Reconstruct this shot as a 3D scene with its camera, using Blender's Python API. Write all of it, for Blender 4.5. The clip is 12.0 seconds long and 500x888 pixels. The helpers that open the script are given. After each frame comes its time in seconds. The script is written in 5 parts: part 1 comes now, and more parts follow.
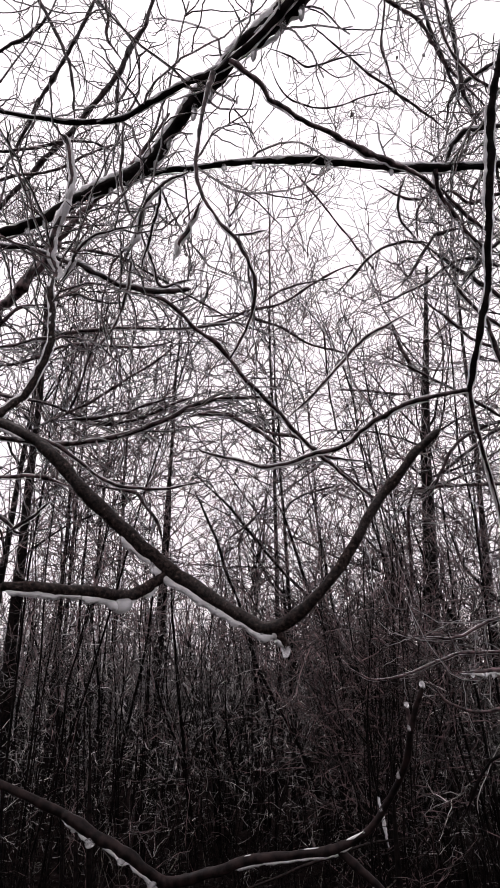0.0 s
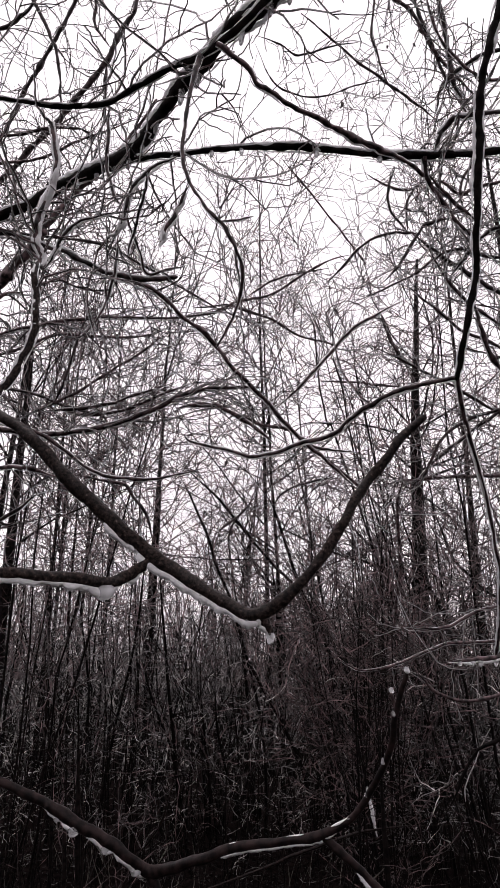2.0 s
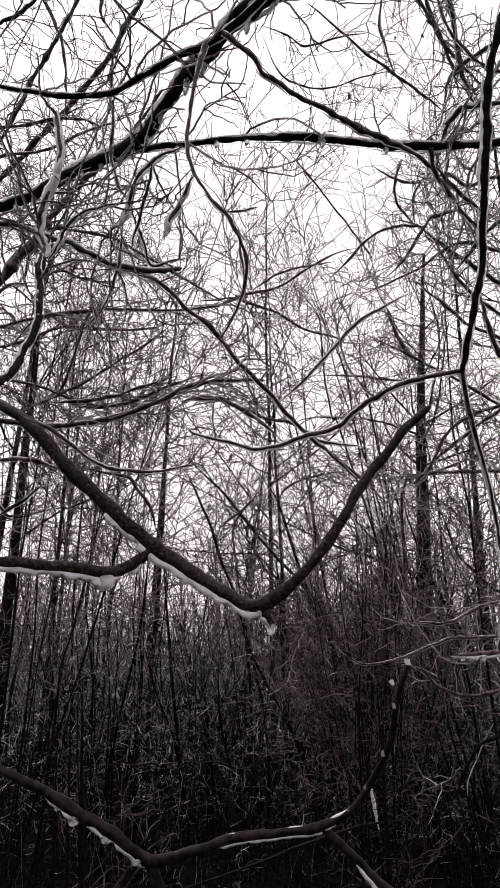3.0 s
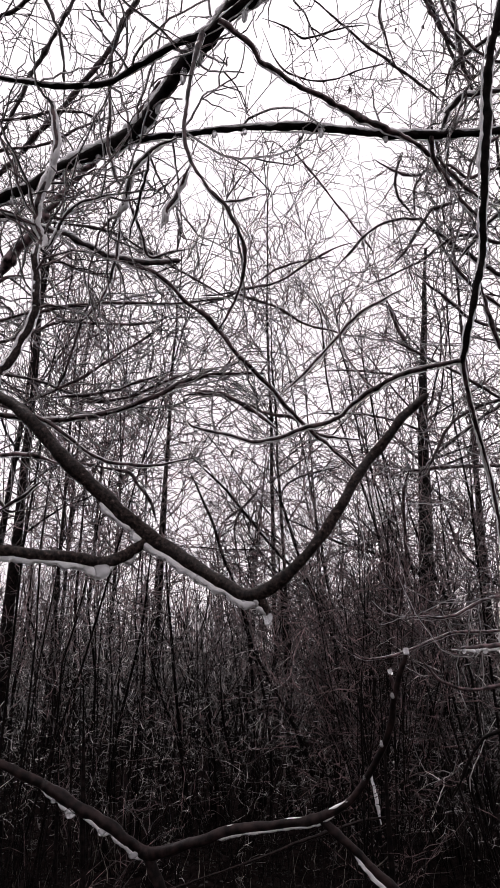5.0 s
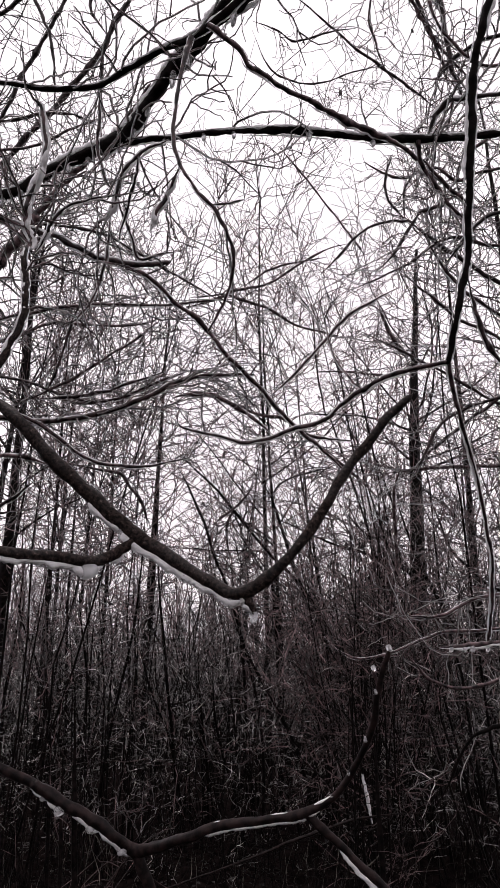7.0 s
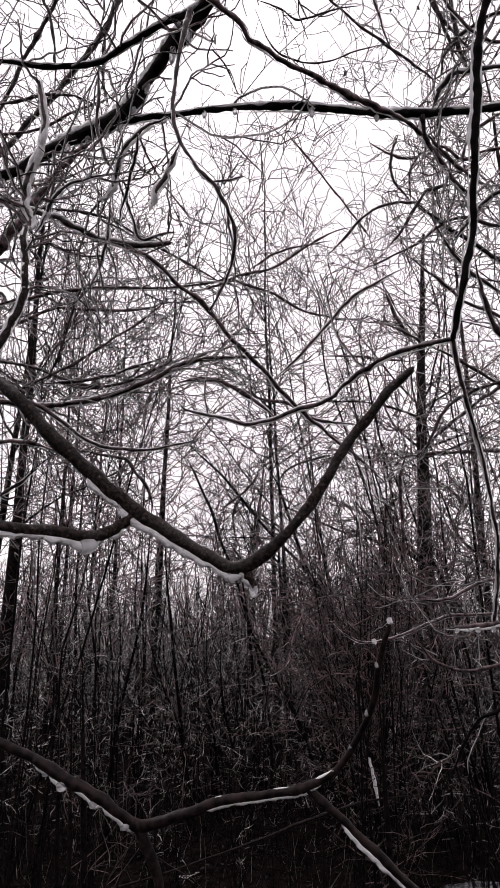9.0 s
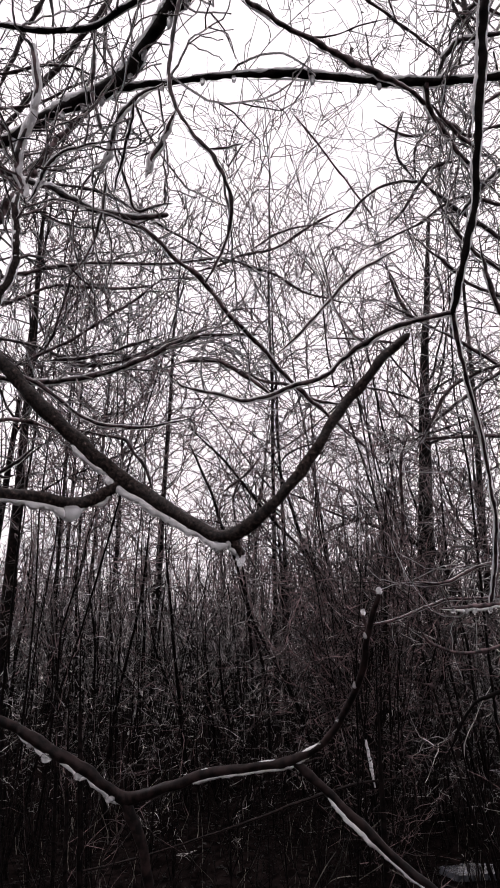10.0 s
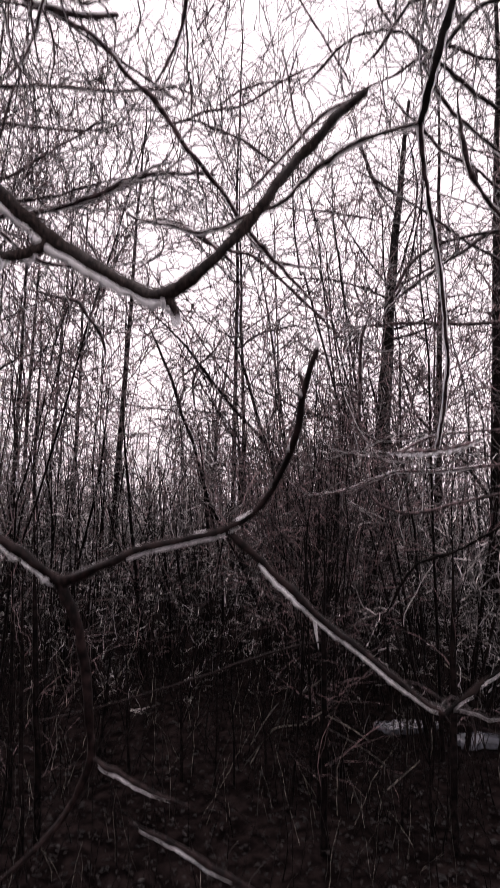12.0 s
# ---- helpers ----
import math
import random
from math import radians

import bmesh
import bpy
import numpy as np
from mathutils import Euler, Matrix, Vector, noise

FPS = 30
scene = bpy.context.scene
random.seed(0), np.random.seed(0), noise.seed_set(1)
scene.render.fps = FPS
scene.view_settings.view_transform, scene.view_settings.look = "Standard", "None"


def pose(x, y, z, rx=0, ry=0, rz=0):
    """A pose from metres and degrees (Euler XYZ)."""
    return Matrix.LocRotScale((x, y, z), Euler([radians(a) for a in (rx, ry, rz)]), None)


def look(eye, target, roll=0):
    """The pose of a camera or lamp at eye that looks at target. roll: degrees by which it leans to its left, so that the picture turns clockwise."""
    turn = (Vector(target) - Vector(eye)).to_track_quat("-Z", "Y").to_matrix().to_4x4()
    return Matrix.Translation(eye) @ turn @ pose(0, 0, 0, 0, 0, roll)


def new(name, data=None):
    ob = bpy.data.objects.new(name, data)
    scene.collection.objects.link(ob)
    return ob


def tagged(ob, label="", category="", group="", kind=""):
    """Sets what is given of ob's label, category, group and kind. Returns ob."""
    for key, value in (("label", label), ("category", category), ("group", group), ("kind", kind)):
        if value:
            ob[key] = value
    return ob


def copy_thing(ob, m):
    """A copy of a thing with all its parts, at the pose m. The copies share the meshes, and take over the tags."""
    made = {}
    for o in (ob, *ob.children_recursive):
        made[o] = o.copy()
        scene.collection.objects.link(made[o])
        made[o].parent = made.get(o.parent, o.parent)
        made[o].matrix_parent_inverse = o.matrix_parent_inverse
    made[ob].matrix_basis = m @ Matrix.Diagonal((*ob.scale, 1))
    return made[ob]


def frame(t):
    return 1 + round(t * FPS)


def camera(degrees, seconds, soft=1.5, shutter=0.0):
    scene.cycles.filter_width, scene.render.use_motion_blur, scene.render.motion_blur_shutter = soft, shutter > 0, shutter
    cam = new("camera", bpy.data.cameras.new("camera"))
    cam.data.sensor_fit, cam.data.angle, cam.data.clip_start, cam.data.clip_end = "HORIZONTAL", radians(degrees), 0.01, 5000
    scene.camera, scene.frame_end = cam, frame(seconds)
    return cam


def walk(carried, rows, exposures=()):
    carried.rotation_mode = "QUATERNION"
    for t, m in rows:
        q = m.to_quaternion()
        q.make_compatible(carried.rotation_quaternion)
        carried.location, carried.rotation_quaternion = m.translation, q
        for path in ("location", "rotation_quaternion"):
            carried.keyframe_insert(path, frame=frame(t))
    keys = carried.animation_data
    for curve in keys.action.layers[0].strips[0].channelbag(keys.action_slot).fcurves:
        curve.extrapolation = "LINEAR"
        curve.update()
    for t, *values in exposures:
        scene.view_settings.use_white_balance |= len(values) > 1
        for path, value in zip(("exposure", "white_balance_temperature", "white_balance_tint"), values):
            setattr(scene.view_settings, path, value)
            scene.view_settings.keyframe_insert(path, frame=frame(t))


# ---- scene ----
cam = camera(42.9, 12.0, 1.5, 0.5)
PATH = [
    (0, 0.0000, 0.0000, 1.5000, 109.50, -0.00, 0.00),
    (0.5, 0.0059, -0.0010, 1.5004, 109.50, 0.18, 0.48),
    (1, 0.0066, 0.0028, 1.4980, 109.26, 0.29, 0.02),
    (1.5, 0.0086, 0.0129, 1.4945, 109.00, 0.19, 0.28),
    (2, 0.0071, 0.0117, 1.4938, 108.91, 0.25, -0.80),
    (2.5, 0.0097, 0.0150, 1.4922, 108.62, 0.10, -0.51),
    (3, 0.0110, 0.0167, 1.4910, 108.41, -0.21, -0.46),
    (5, 0.0179, 0.0288, 1.4839, 108.15, -0.08, -0.20),
    (5.5, 0.0204, 0.0238, 1.4850, 108.38, -0.13, -0.34),
    (6, 0.0216, 0.0229, 1.4823, 108.13, -0.07, -0.50),
    (6.5, 0.0226, 0.0197, 1.4816, 108.26, 0.13, -0.69),
    (7, 0.0252, 0.0193, 1.4805, 108.24, 0.21, -0.80),
    (9, 0.0343, 0.0328, 1.4670, 107.23, 0.34, -0.07),
    (9.5, 0.0407, 0.0403, 1.4634, 106.76, -0.01, -0.09),
    (10, 0.0496, 0.0580, 1.4519, 106.00, -0.26, 0.02),
    (10.5, 0.0552, 0.0678, 1.4416, 105.35, -0.09, -1.17),
    (11, 0.0585, 0.0764, 1.4242, 104.20, -0.35, -2.69),
    (11.5, 0.0789, 0.0963, 1.3886, 101.54, -1.02, -3.39),
    (12, 0.0798, 0.1176, 1.3170, 97.43, -1.37, -3.56),
]
EXPOSURES = [(0.0, 0.0, 6540, 19.8), (10.5, 0.0, 6540, 19.8), (11.2, 0.0, 6570, 21.2), (11.6, 0.1, 6680, 24), (12.0, 0.33, 6750, 27.5)]
SKY = 0.95
# share of the distance to the side, distance, radius or height, and so on, for each tree and shrub that stands out
TREES = [(0.0441, 10, 0.042, 11, -0.012, 0), (0.2535, 7.0, 0.125, 6.5, 0.082, 0.0), (-0.1457, 12, 0.07, 10, 0.04, 0), (-0.350, 5.6, 0.066, 6.5, -0.03, 0.02), (-0.2801, 11, 0.04, 9, 0, 0), (-0.2448, 13, 0.045, 9, 0.02, 0), (-0.207, 12.5, 0.05, 9, 0.01, 0), (0.3682, 8, 0.06, 8, -0.01, 0), (0.0743, 7, 0.03, 6, -0.05, 0), (0.1667, 7.5, 0.024, 6, -0.14, 0.02), (0.1205, 12, 0.03, 9, -0.03, 0), (-0.4043, 6.5, 0.05, 7, 0.05, 0), (0.455, 5, 0.06, 7, 0.03, 0), (-0.290, 8, 0.034, 7, 0.0, 0.0)]
SHRUBS = [(0.3766, 4.4, 1.9, 6, 0.007, 0.5, 40, 260, 0.02), (-0.2952, 4.6, 4.0, 6, 0.010, 0.35, 70, 420, 0.0), (-0.1692, 6, 4.4, 6, 0.011, 0.3, 80, 560, 0), (-0.0181, 7.5, 3.3, 6, 0.013, 0.35, 60, 400, 0), (0.150, 6, 2.9, 9, 0.008, 0.35, 120, 1000, 0.03), (0.172, 4.6, 2.6, 7, 0.007, 0.4, 110, 900, 0.04)]
SHRUBS += [(0.158, 5.3, 3.0, 8, 0.009, 0.16, 110, 800, 0.02), (-0.33, 5.5, 4.2, 6, 0.012, 0.35, 70, 400, 0.0), (0.475, 5.5, 4.5, 6, 0.014, 0.35, 70, 500, 0), (0.42, 4.8, 4.4, 6, 0.011, 0.4, 90, 620, 0.0), (0.385, 4.5, 4.5, 6, 0.012, 0.3, 80, 540, 0.0), (0.3766, 4.2, 6.5, 5, 0.011, 0.32, 90, 700, 0.0), (-0.354, 4.0, 6.0, 5, 0.009, 0.32, 70, 480, 0.0), (-0.2448, 8, 4.5, 6, 0.013, 0.3, 50, 260, 0), (0.0900, 9, 3.2, 6, 0.014, 0.4, 60, 420, 0), (0.2927, 8, 5, 6, 0.015, 0.3, 60, 380, 0), (0.1835, 9.5, 3.8, 6, 0.014, 0.35, 80, 650, 0.03)]
SAPLINGS = [(-0.1524, 6.0, 3.6, 3, 0.010, 0.25, 10, 40, 0), (0.2507, 6.4, 3.8, 4, 0.011, 0.3, 14, 60, 0), (0.469, 5.2, 3.2, 4, 0.011, 0.3, 14, 60, 0), (0.0239, 7.2, 3.4, 3, 0.010, 0.35, 10, 40, 0)]
walk(cam, [(t, pose(x, y, z, rx, ry, rz)) for t, x, y, z, rx, ry, rz in PATH], EXPOSURES)

# ---- sky and light: a bright, even winter overcast ----
world = bpy.data.worlds.new("overcast_sky")
scene.world = world
world.use_nodes = True
wn, wl = world.node_tree.nodes, world.node_tree.links
sky = wn.new("ShaderNodeTexSky")
sky.sky_type, sky.sun_disc = "NISHITA", False
sky.sun_elevation, sky.sun_rotation = radians(76), radians(-70)
sky.air_density, sky.dust_density = 1.5, 6.0
dim = wn.new("ShaderNodeVectorMath")
dim.operation = "SCALE"
dim.inputs[3].default_value = 0.10
wl.new(sky.outputs[0], dim.inputs[0])
cloud_noise = wn.new("ShaderNodeTexNoise")
cloud_noise.inputs["Scale"].default_value, cloud_noise.inputs["Detail"].default_value = 1.6, 4
cloud = wn.new("ShaderNodeMix")
cloud.data_type = "RGBA"
cloud.inputs[6].default_value, cloud.inputs[7].default_value = (1.14, 1.10, 1.11, 1), (1.34, 1.31, 1.32, 1)
wl.new(cloud_noise.outputs[0], cloud.inputs[0])
veil = wn.new("ShaderNodeMix")
veil.data_type = "RGBA"
veil.inputs[0].default_value = 0.95
wl.new(dim.outputs[0], veil.inputs[6])
wl.new(cloud.outputs[2], veil.inputs[7])
wl.new(veil.outputs[2], wn["Background"].inputs[0])
wn["Background"].inputs[1].default_value = SKY

sun_data = bpy.data.lights.new("sun", "SUN")
sun_data.energy, sun_data.angle, sun_data.color = 1.5, radians(25), (1.0, 0.95, 0.92)
sun = new("sun", sun_data)
sun.matrix_world = look((-3, 5, 14), (0, 4, 1))


# ---- materials ----
def bark(name, dark, light, scale, rough, coat, bump=0.4, wet=0.5, vary_by=(0.25, 0.75), specks=None, skew=1.0):
    """Bark with long streaks, blotches of lichen and a film of ice on it."""
    m = bpy.data.materials.new(name)
    m.use_nodes = True
    n, l = m.node_tree.nodes, m.node_tree.links
    b = n["Principled BSDF"]
    geo = n.new("ShaderNodeNewGeometry")
    fine, broad, info = n.new("ShaderNodeTexNoise"), n.new("ShaderNodeTexNoise"), n.new("ShaderNodeObjectInfo")
    fine.inputs["Scale"].default_value, fine.inputs["Detail"].default_value = scale, 5
    broad.inputs["Scale"].default_value, broad.inputs["Detail"].default_value = scale * 0.12, 3
    for t in (fine, broad):
        l.new(geo.outputs["Position"], t.inputs["Vector"])
    ramp = n.new("ShaderNodeValToRGB")
    ramp.color_ramp.elements[0].position, ramp.color_ramp.elements[1].position = 0.40, 0.64
    ramp.color_ramp.elements[0].color, ramp.color_ramp.elements[1].color = (*dark, 1), (*light, 1)
    if specks:
        pale = ramp.color_ramp.elements.new(0.86)
        pale.color = (*specks, 1)
    l.new(fine.outputs[0], ramp.inputs[0])
    hue = n.new("ShaderNodeHueSaturation")
    l.new(ramp.outputs[0], hue.inputs["Color"])
    vary = n.new("ShaderNodeMath")
    vary.operation = "ADD"
    span = n.new("ShaderNodeMapRange")
    span.inputs[3].default_value, span.inputs[4].default_value = vary_by
    piece = n.new("ShaderNodeMath")
    piece.operation = "FRACT"
    both = n.new("ShaderNodeMath")
    both.operation = "ADD"
    l.new(info.outputs["Random"], both.inputs[0])
    l.new(geo.outputs["Random Per Island"], both.inputs[1])
    l.new(both.outputs[0], piece.inputs[0])
    few = n.new("ShaderNodeMath")
    few.operation = "POWER"
    few.inputs[1].default_value = skew
    l.new(piece.outputs[0], few.inputs[0])
    l.new(few.outputs[0], span.inputs[0])
    l.new(broad.outputs[0], vary.inputs[0])
    l.new(span.outputs[0], vary.inputs[1])
    l.new(vary.outputs[0], hue.inputs["Value"])
    l.new(hue.outputs[0], b.inputs["Base Color"])
    patch = n.new("ShaderNodeMapRange")
    patch.inputs[1].default_value, patch.inputs[2].default_value = 0.35, 0.65
    patch.inputs[3].default_value, patch.inputs[4].default_value = rough * 0.55, min(1.0, rough * 1.3)
    l.new(broad.outputs[0], patch.inputs[0])
    l.new(patch.outputs[0], b.inputs["Roughness"])
    b.inputs["Coat Weight"].default_value, b.inputs["Coat Roughness"].default_value, b.inputs["Coat IOR"].default_value = coat, 0.12, 1.31
    b.inputs["Specular IOR Level"].default_value = wet
    bm_ = n.new("ShaderNodeBump")
    bm_.inputs["Strength"].default_value, bm_.inputs["Distance"].default_value = bump, 0.3 / scale
    l.new(fine.outputs[0], bm_.inputs["Height"])
    l.new(bm_.outputs[0], b.inputs["Normal"])
    l.new(bm_.outputs[0], b.inputs["Coat Normal"])
    return m


def ice_stuff(name, clear, rough):
    """Ice, part of it clear and part cloudy, so that light from behind shines through."""
    m = bpy.data.materials.new(name)
    m.use_nodes = True
    n, l = m.node_tree.nodes, m.node_tree.links
    b = n["Principled BSDF"]
    b.inputs["Base Color"].default_value = (0.93, 0.95, 0.97, 1)
    b.inputs["IOR"].default_value = 1.31
    b.inputs["Roughness"].default_value = rough
    b.inputs["Transmission Weight"].default_value = 1.0
    geo, cloudy = n.new("ShaderNodeNewGeometry"), n.new("ShaderNodeTexNoise")
    cloudy.inputs["Scale"].default_value, cloudy.inputs["Detail"].default_value = 45, 3
    l.new(geo.outputs["Position"], cloudy.inputs["Vector"])
    span = n.new("ShaderNodeMapRange")
    span.inputs[1].default_value, span.inputs[2].default_value = 0.3, 0.7
    span.inputs[3].default_value, span.inputs[4].default_value = 1.0 - clear - 0.16 * (1.2 - clear), 1.0 - clear + 0.16 * (1.2 - clear)
    l.new(cloudy.outputs[0], span.inputs[0])
    bump = n.new("ShaderNodeBump")
    bump.inputs["Strength"].default_value, bump.inputs["Distance"].default_value = 0.3, 0.002
    l.new(cloudy.outputs[0], bump.inputs["Height"])
    l.new(bump.outputs[0], b.inputs["Normal"])
    through_ice, surface = n.new("ShaderNodeBsdfTranslucent"), n.new("ShaderNodeBsdfDiffuse")
    for k in (through_ice, surface):
        k.inputs["Color"].default_value = (0.97, 0.97, 0.98, 1)
    milk, mix = n.new("ShaderNodeMixShader"), n.new("ShaderNodeMixShader")
    milk.inputs[0].default_value = 0.7
    l.new(through_ice.outputs[0], milk.inputs[1])
    l.new(surface.outputs[0], milk.inputs[2])
    l.new(span.outputs[0], mix.inputs[0])
    l.new(b.outputs[0], mix.inputs[1])
    l.new(milk.outputs[0], mix.inputs[2])
    l.new(mix.outputs[0], n["Material Output"].inputs["Surface"])
    return m


NEAR_BARK = bark("rough_dark_bark", (0.0030, 0.0020, 0.0017), (0.036, 0.0245, 0.0218), 260, 0.7, 0.0, 1.0, 0.12, (-0.1, 1.0), (0.24, 0.19, 0.175))
ICED_BARK = bark("iced_bark", (0.003, 0.0022, 0.0022), (0.020, 0.0125, 0.012), 90, 0.55, 0.0, 0.3, 0.1)
SPRAY_BARK = bark("iced_boughs", (0.006, 0.004, 0.0042), (0.11, 0.072, 0.075), 60, 0.45, 0.3, 0.3, 0.2, (-0.3, 1.0))
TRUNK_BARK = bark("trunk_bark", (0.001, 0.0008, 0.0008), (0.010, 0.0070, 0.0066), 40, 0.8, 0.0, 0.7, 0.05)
TWIG_BARK = bark("iced_twigs", (0.010, 0.006, 0.0064), (0.19, 0.122, 0.126), 14, 0.4, 0.4, 0.1, 0.3, (-0.38, 1.0))
UNDER_BARK = bark("iced_brush", (0.03, 0.026, 0.025), (0.85, 0.82, 0.81), 9, 0.35, 0.4, 0.1, 0.3, (-0.44, 1.2), None, 2.8)
STALK = bark("dry_stalk", (0.04, 0.036, 0.032), (0.27, 0.25, 0.215), 30, 0.6, 0.2, 0.2, 0.3, (-0.4, 0.8))
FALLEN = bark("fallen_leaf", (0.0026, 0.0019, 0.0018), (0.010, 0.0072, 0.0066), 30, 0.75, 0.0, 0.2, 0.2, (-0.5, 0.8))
DEAD_LEAF = bark("dead_leaf", (0.012, 0.008, 0.007), (0.04, 0.026, 0.02), 90, 0.7, 0.1, 0.2)
ICE = ice_stuff("clear_ice", 0.72, 0.03)
GLAZE = ice_stuff("glaze_ice", 0.2, 0.05)
RIM = ice_stuff("ice_rim", 0.22, 0.03)
FROST = ice_stuff("frosted_ice", 0.16, 0.06)

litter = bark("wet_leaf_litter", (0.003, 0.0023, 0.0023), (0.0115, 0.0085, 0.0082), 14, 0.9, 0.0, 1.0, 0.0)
frozen = bark("grey_pond_ice", (0.035, 0.038, 0.045), (0.11, 0.12, 0.14), 16, 0.3, 0.6, 0.15)


# ---- building tools ----
def tube_arrays(P, R, sides):
    """Vertices and four-cornered faces of many tubes: P is (tubes, points, 3), R is (tubes, points) or (tubes, points, sides)."""
    P, R = np.asarray(P, float), np.asarray(R, float)
    K, N = R.shape[:2]
    T = np.gradient(P, axis=1)
    T /= np.linalg.norm(T, axis=2, keepdims=True) + 1e-12
    ref = np.zeros((K, 1, 3))
    mean = np.abs(T.mean(1))
    ref[np.arange(K), 0, mean.argmin(1)] = 1
    U = np.cross(T, ref)
    U /= np.linalg.norm(U, axis=2, keepdims=True) + 1e-12
    V = np.cross(T, U)
    a = np.arange(sides) * 2 * math.pi / sides
    ring = U[:, :, None] * np.cos(a)[None, None, :, None] + V[:, :, None] * np.sin(a)[None, None, :, None]
    verts = (P[:, :, None] + ring * (R[..., None] if R.ndim == 3 else R[:, :, None, None])).reshape(-1, 3)
    i, j, s = np.meshgrid(np.arange(K), np.arange(N - 1), np.arange(sides), indexing="ij")
    base, nxt = (i * N + j) * sides, (s + 1) % sides
    faces = np.stack([base + s, base + nxt, base + sides + nxt, base + sides + s], -1).reshape(-1, 4)
    return verts, faces


def mesh_of(name, sets, material):
    """One mesh from several sets of tubes (P, R, sides)."""
    vs, fs, at = [], [], 0
    for P, R, sides in sets:
        v, f = tube_arrays(P, R, sides)
        vs.append(v)
        fs.append(f + at)
        at += len(v)
    v, f = np.concatenate(vs), np.concatenate(fs)
    me = bpy.data.meshes.new(name)
    me.vertices.add(len(v))
    me.vertices.foreach_set("co", v.astype(np.float32).ravel())
    me.loops.add(f.size)
    me.loops.foreach_set("vertex_index", f.astype(np.int32).ravel())
    me.polygons.add(len(f))
    me.polygons.foreach_set("loop_start", np.arange(0, f.size, 4, dtype=np.int32))
    me.polygons.foreach_set("use_smooth", np.ones(len(f), dtype=bool))
    me.update(calc_edges=True)
    me.materials.append(material)
    return me


def part(name, data, parent, label=""):
    """A mesh as one part of a thing, or of a part."""
    ob = new(name, data)
    ob.parent = parent
    return tagged(ob, label) if label else ob


def smooth_line(points, steps):
    """A smooth curve through rows of x, y, z and radius."""
    p = np.array(points, float)
    p = np.vstack([2 * p[0] - p[1], p, 2 * p[-1] - p[-2]])
    p[[0, -1], 3] = p[[1, -2], 3]
    out = []
    for k in range(1, len(p) - 2):
        a, b, c, d = p[k - 1 : k + 3]
        for t in np.arange(steps) / steps:
            out.append(0.5 * (2 * b + (c - a) * t + (2 * a - 5 * b + 4 * c - d) * t**2 + (3 * b - a - 3 * c + d) * t**3))
    out.append(p[-2])
    return np.array(out)


def lumpy(rng, G, r, sides, rough, every=0.004):
    """A finer line along G, with radii that swell and shrink round it: melted and frozen again."""
    run = np.concatenate([[0], np.cumsum(np.linalg.norm(np.diff(G, axis=0), axis=1))])
    n = int(min(400, max(8, run[-1] / every)))
    s = np.linspace(0, run[-1], n)
    H = np.stack([np.interp(s, run, G[:, k]) for k in range(3)], 1)
    base = np.interp(s, run, r)
    skin = rng.normal(size=(n + 4, sides))
    skin = (skin[:-4] + 2 * skin[1:-3] + 3 * skin[2:-2] + 2 * skin[3:-1] + skin[4:]) / 4.4
    skin = 0.5 * skin + 0.25 * np.roll(skin, 1, 1) + 0.25 * np.roll(skin, -1, 1)
    return H[None], (base[:, None] * np.clip(1 + rough * skin, 0.4, 2.0))[None]


def unit(v):
    return v / (np.linalg.norm(v, axis=-1, keepdims=True) + 1e-12)


def grow(rng, P, R, count, span, length, angle, ratio, n, bend, up=0.0, tip=0.3, least=0.0006, curl=0.6, zig=0.10):
    """Side shoots: count of them on the parents (P, R), with their directions, lengths and bends drawn at random; they zigzag a little from bud to bud."""
    K, N = R.shape
    size = np.linalg.norm(np.diff(P, axis=1), axis=2).sum(1)
    k = rng.choice(K, count, p=size / size.sum())
    s = rng.uniform(*span, count) * (N - 1)
    i = np.minimum(s.astype(int), N - 2)
    w = (s - i)[:, None]
    root, r = P[k, i] * (1 - w) + P[k, i + 1] * w, R[k, i] * (1 - w[:, 0]) + R[k, i + 1] * w[:, 0]
    along = unit(P[k, i + 1] - P[k, i])
    side = unit(np.cross(along, rng.normal(size=(count, 3))))
    a = np.radians(rng.uniform(*angle, count))[:, None]
    d = unit(np.cos(a) * along + np.sin(a) * side)
    step = (rng.uniform(*length, count) * (0.55 + 0.45 * np.minimum(size[k] / size.mean(), 1.5)) / (n - 1))[:, None]
    pts = [root]
    arc = rng.normal(size=(count, 3)) * bend * curl
    bow = unit(np.cross(d, rng.normal(size=(count, 3))))
    for k in range(n - 1):
        d = unit(d + rng.normal(size=(count, 3)) * bend + arc + bow * zig * (-1) ** k + np.array([0, 0, up]))
        pts.append(pts[-1] + d * step)
    taper = np.linspace(1, tip, n)[None]
    return np.stack(pts, 1), np.maximum(r * ratio, least)[:, None] * taper


def trunk_line(rng, height, radius, lean, wobble, n=16):
    """A trunk from the ground up, with a flared foot."""
    h = np.linspace(0, 1, n)
    x = lean[0] * h * height + wobble * np.cumsum(rng.normal(size=n)) / n**0.5 * h
    y = lean[1] * h * height + wobble * np.cumsum(rng.normal(size=n)) / n**0.5 * h
    P = np.stack([x, y, h * height - 0.05], 1)[None]
    R = radius * (1 - 0.86 * h) * (1 + 0.5 * np.exp(-h * height / 0.15))
    return P, R[None]


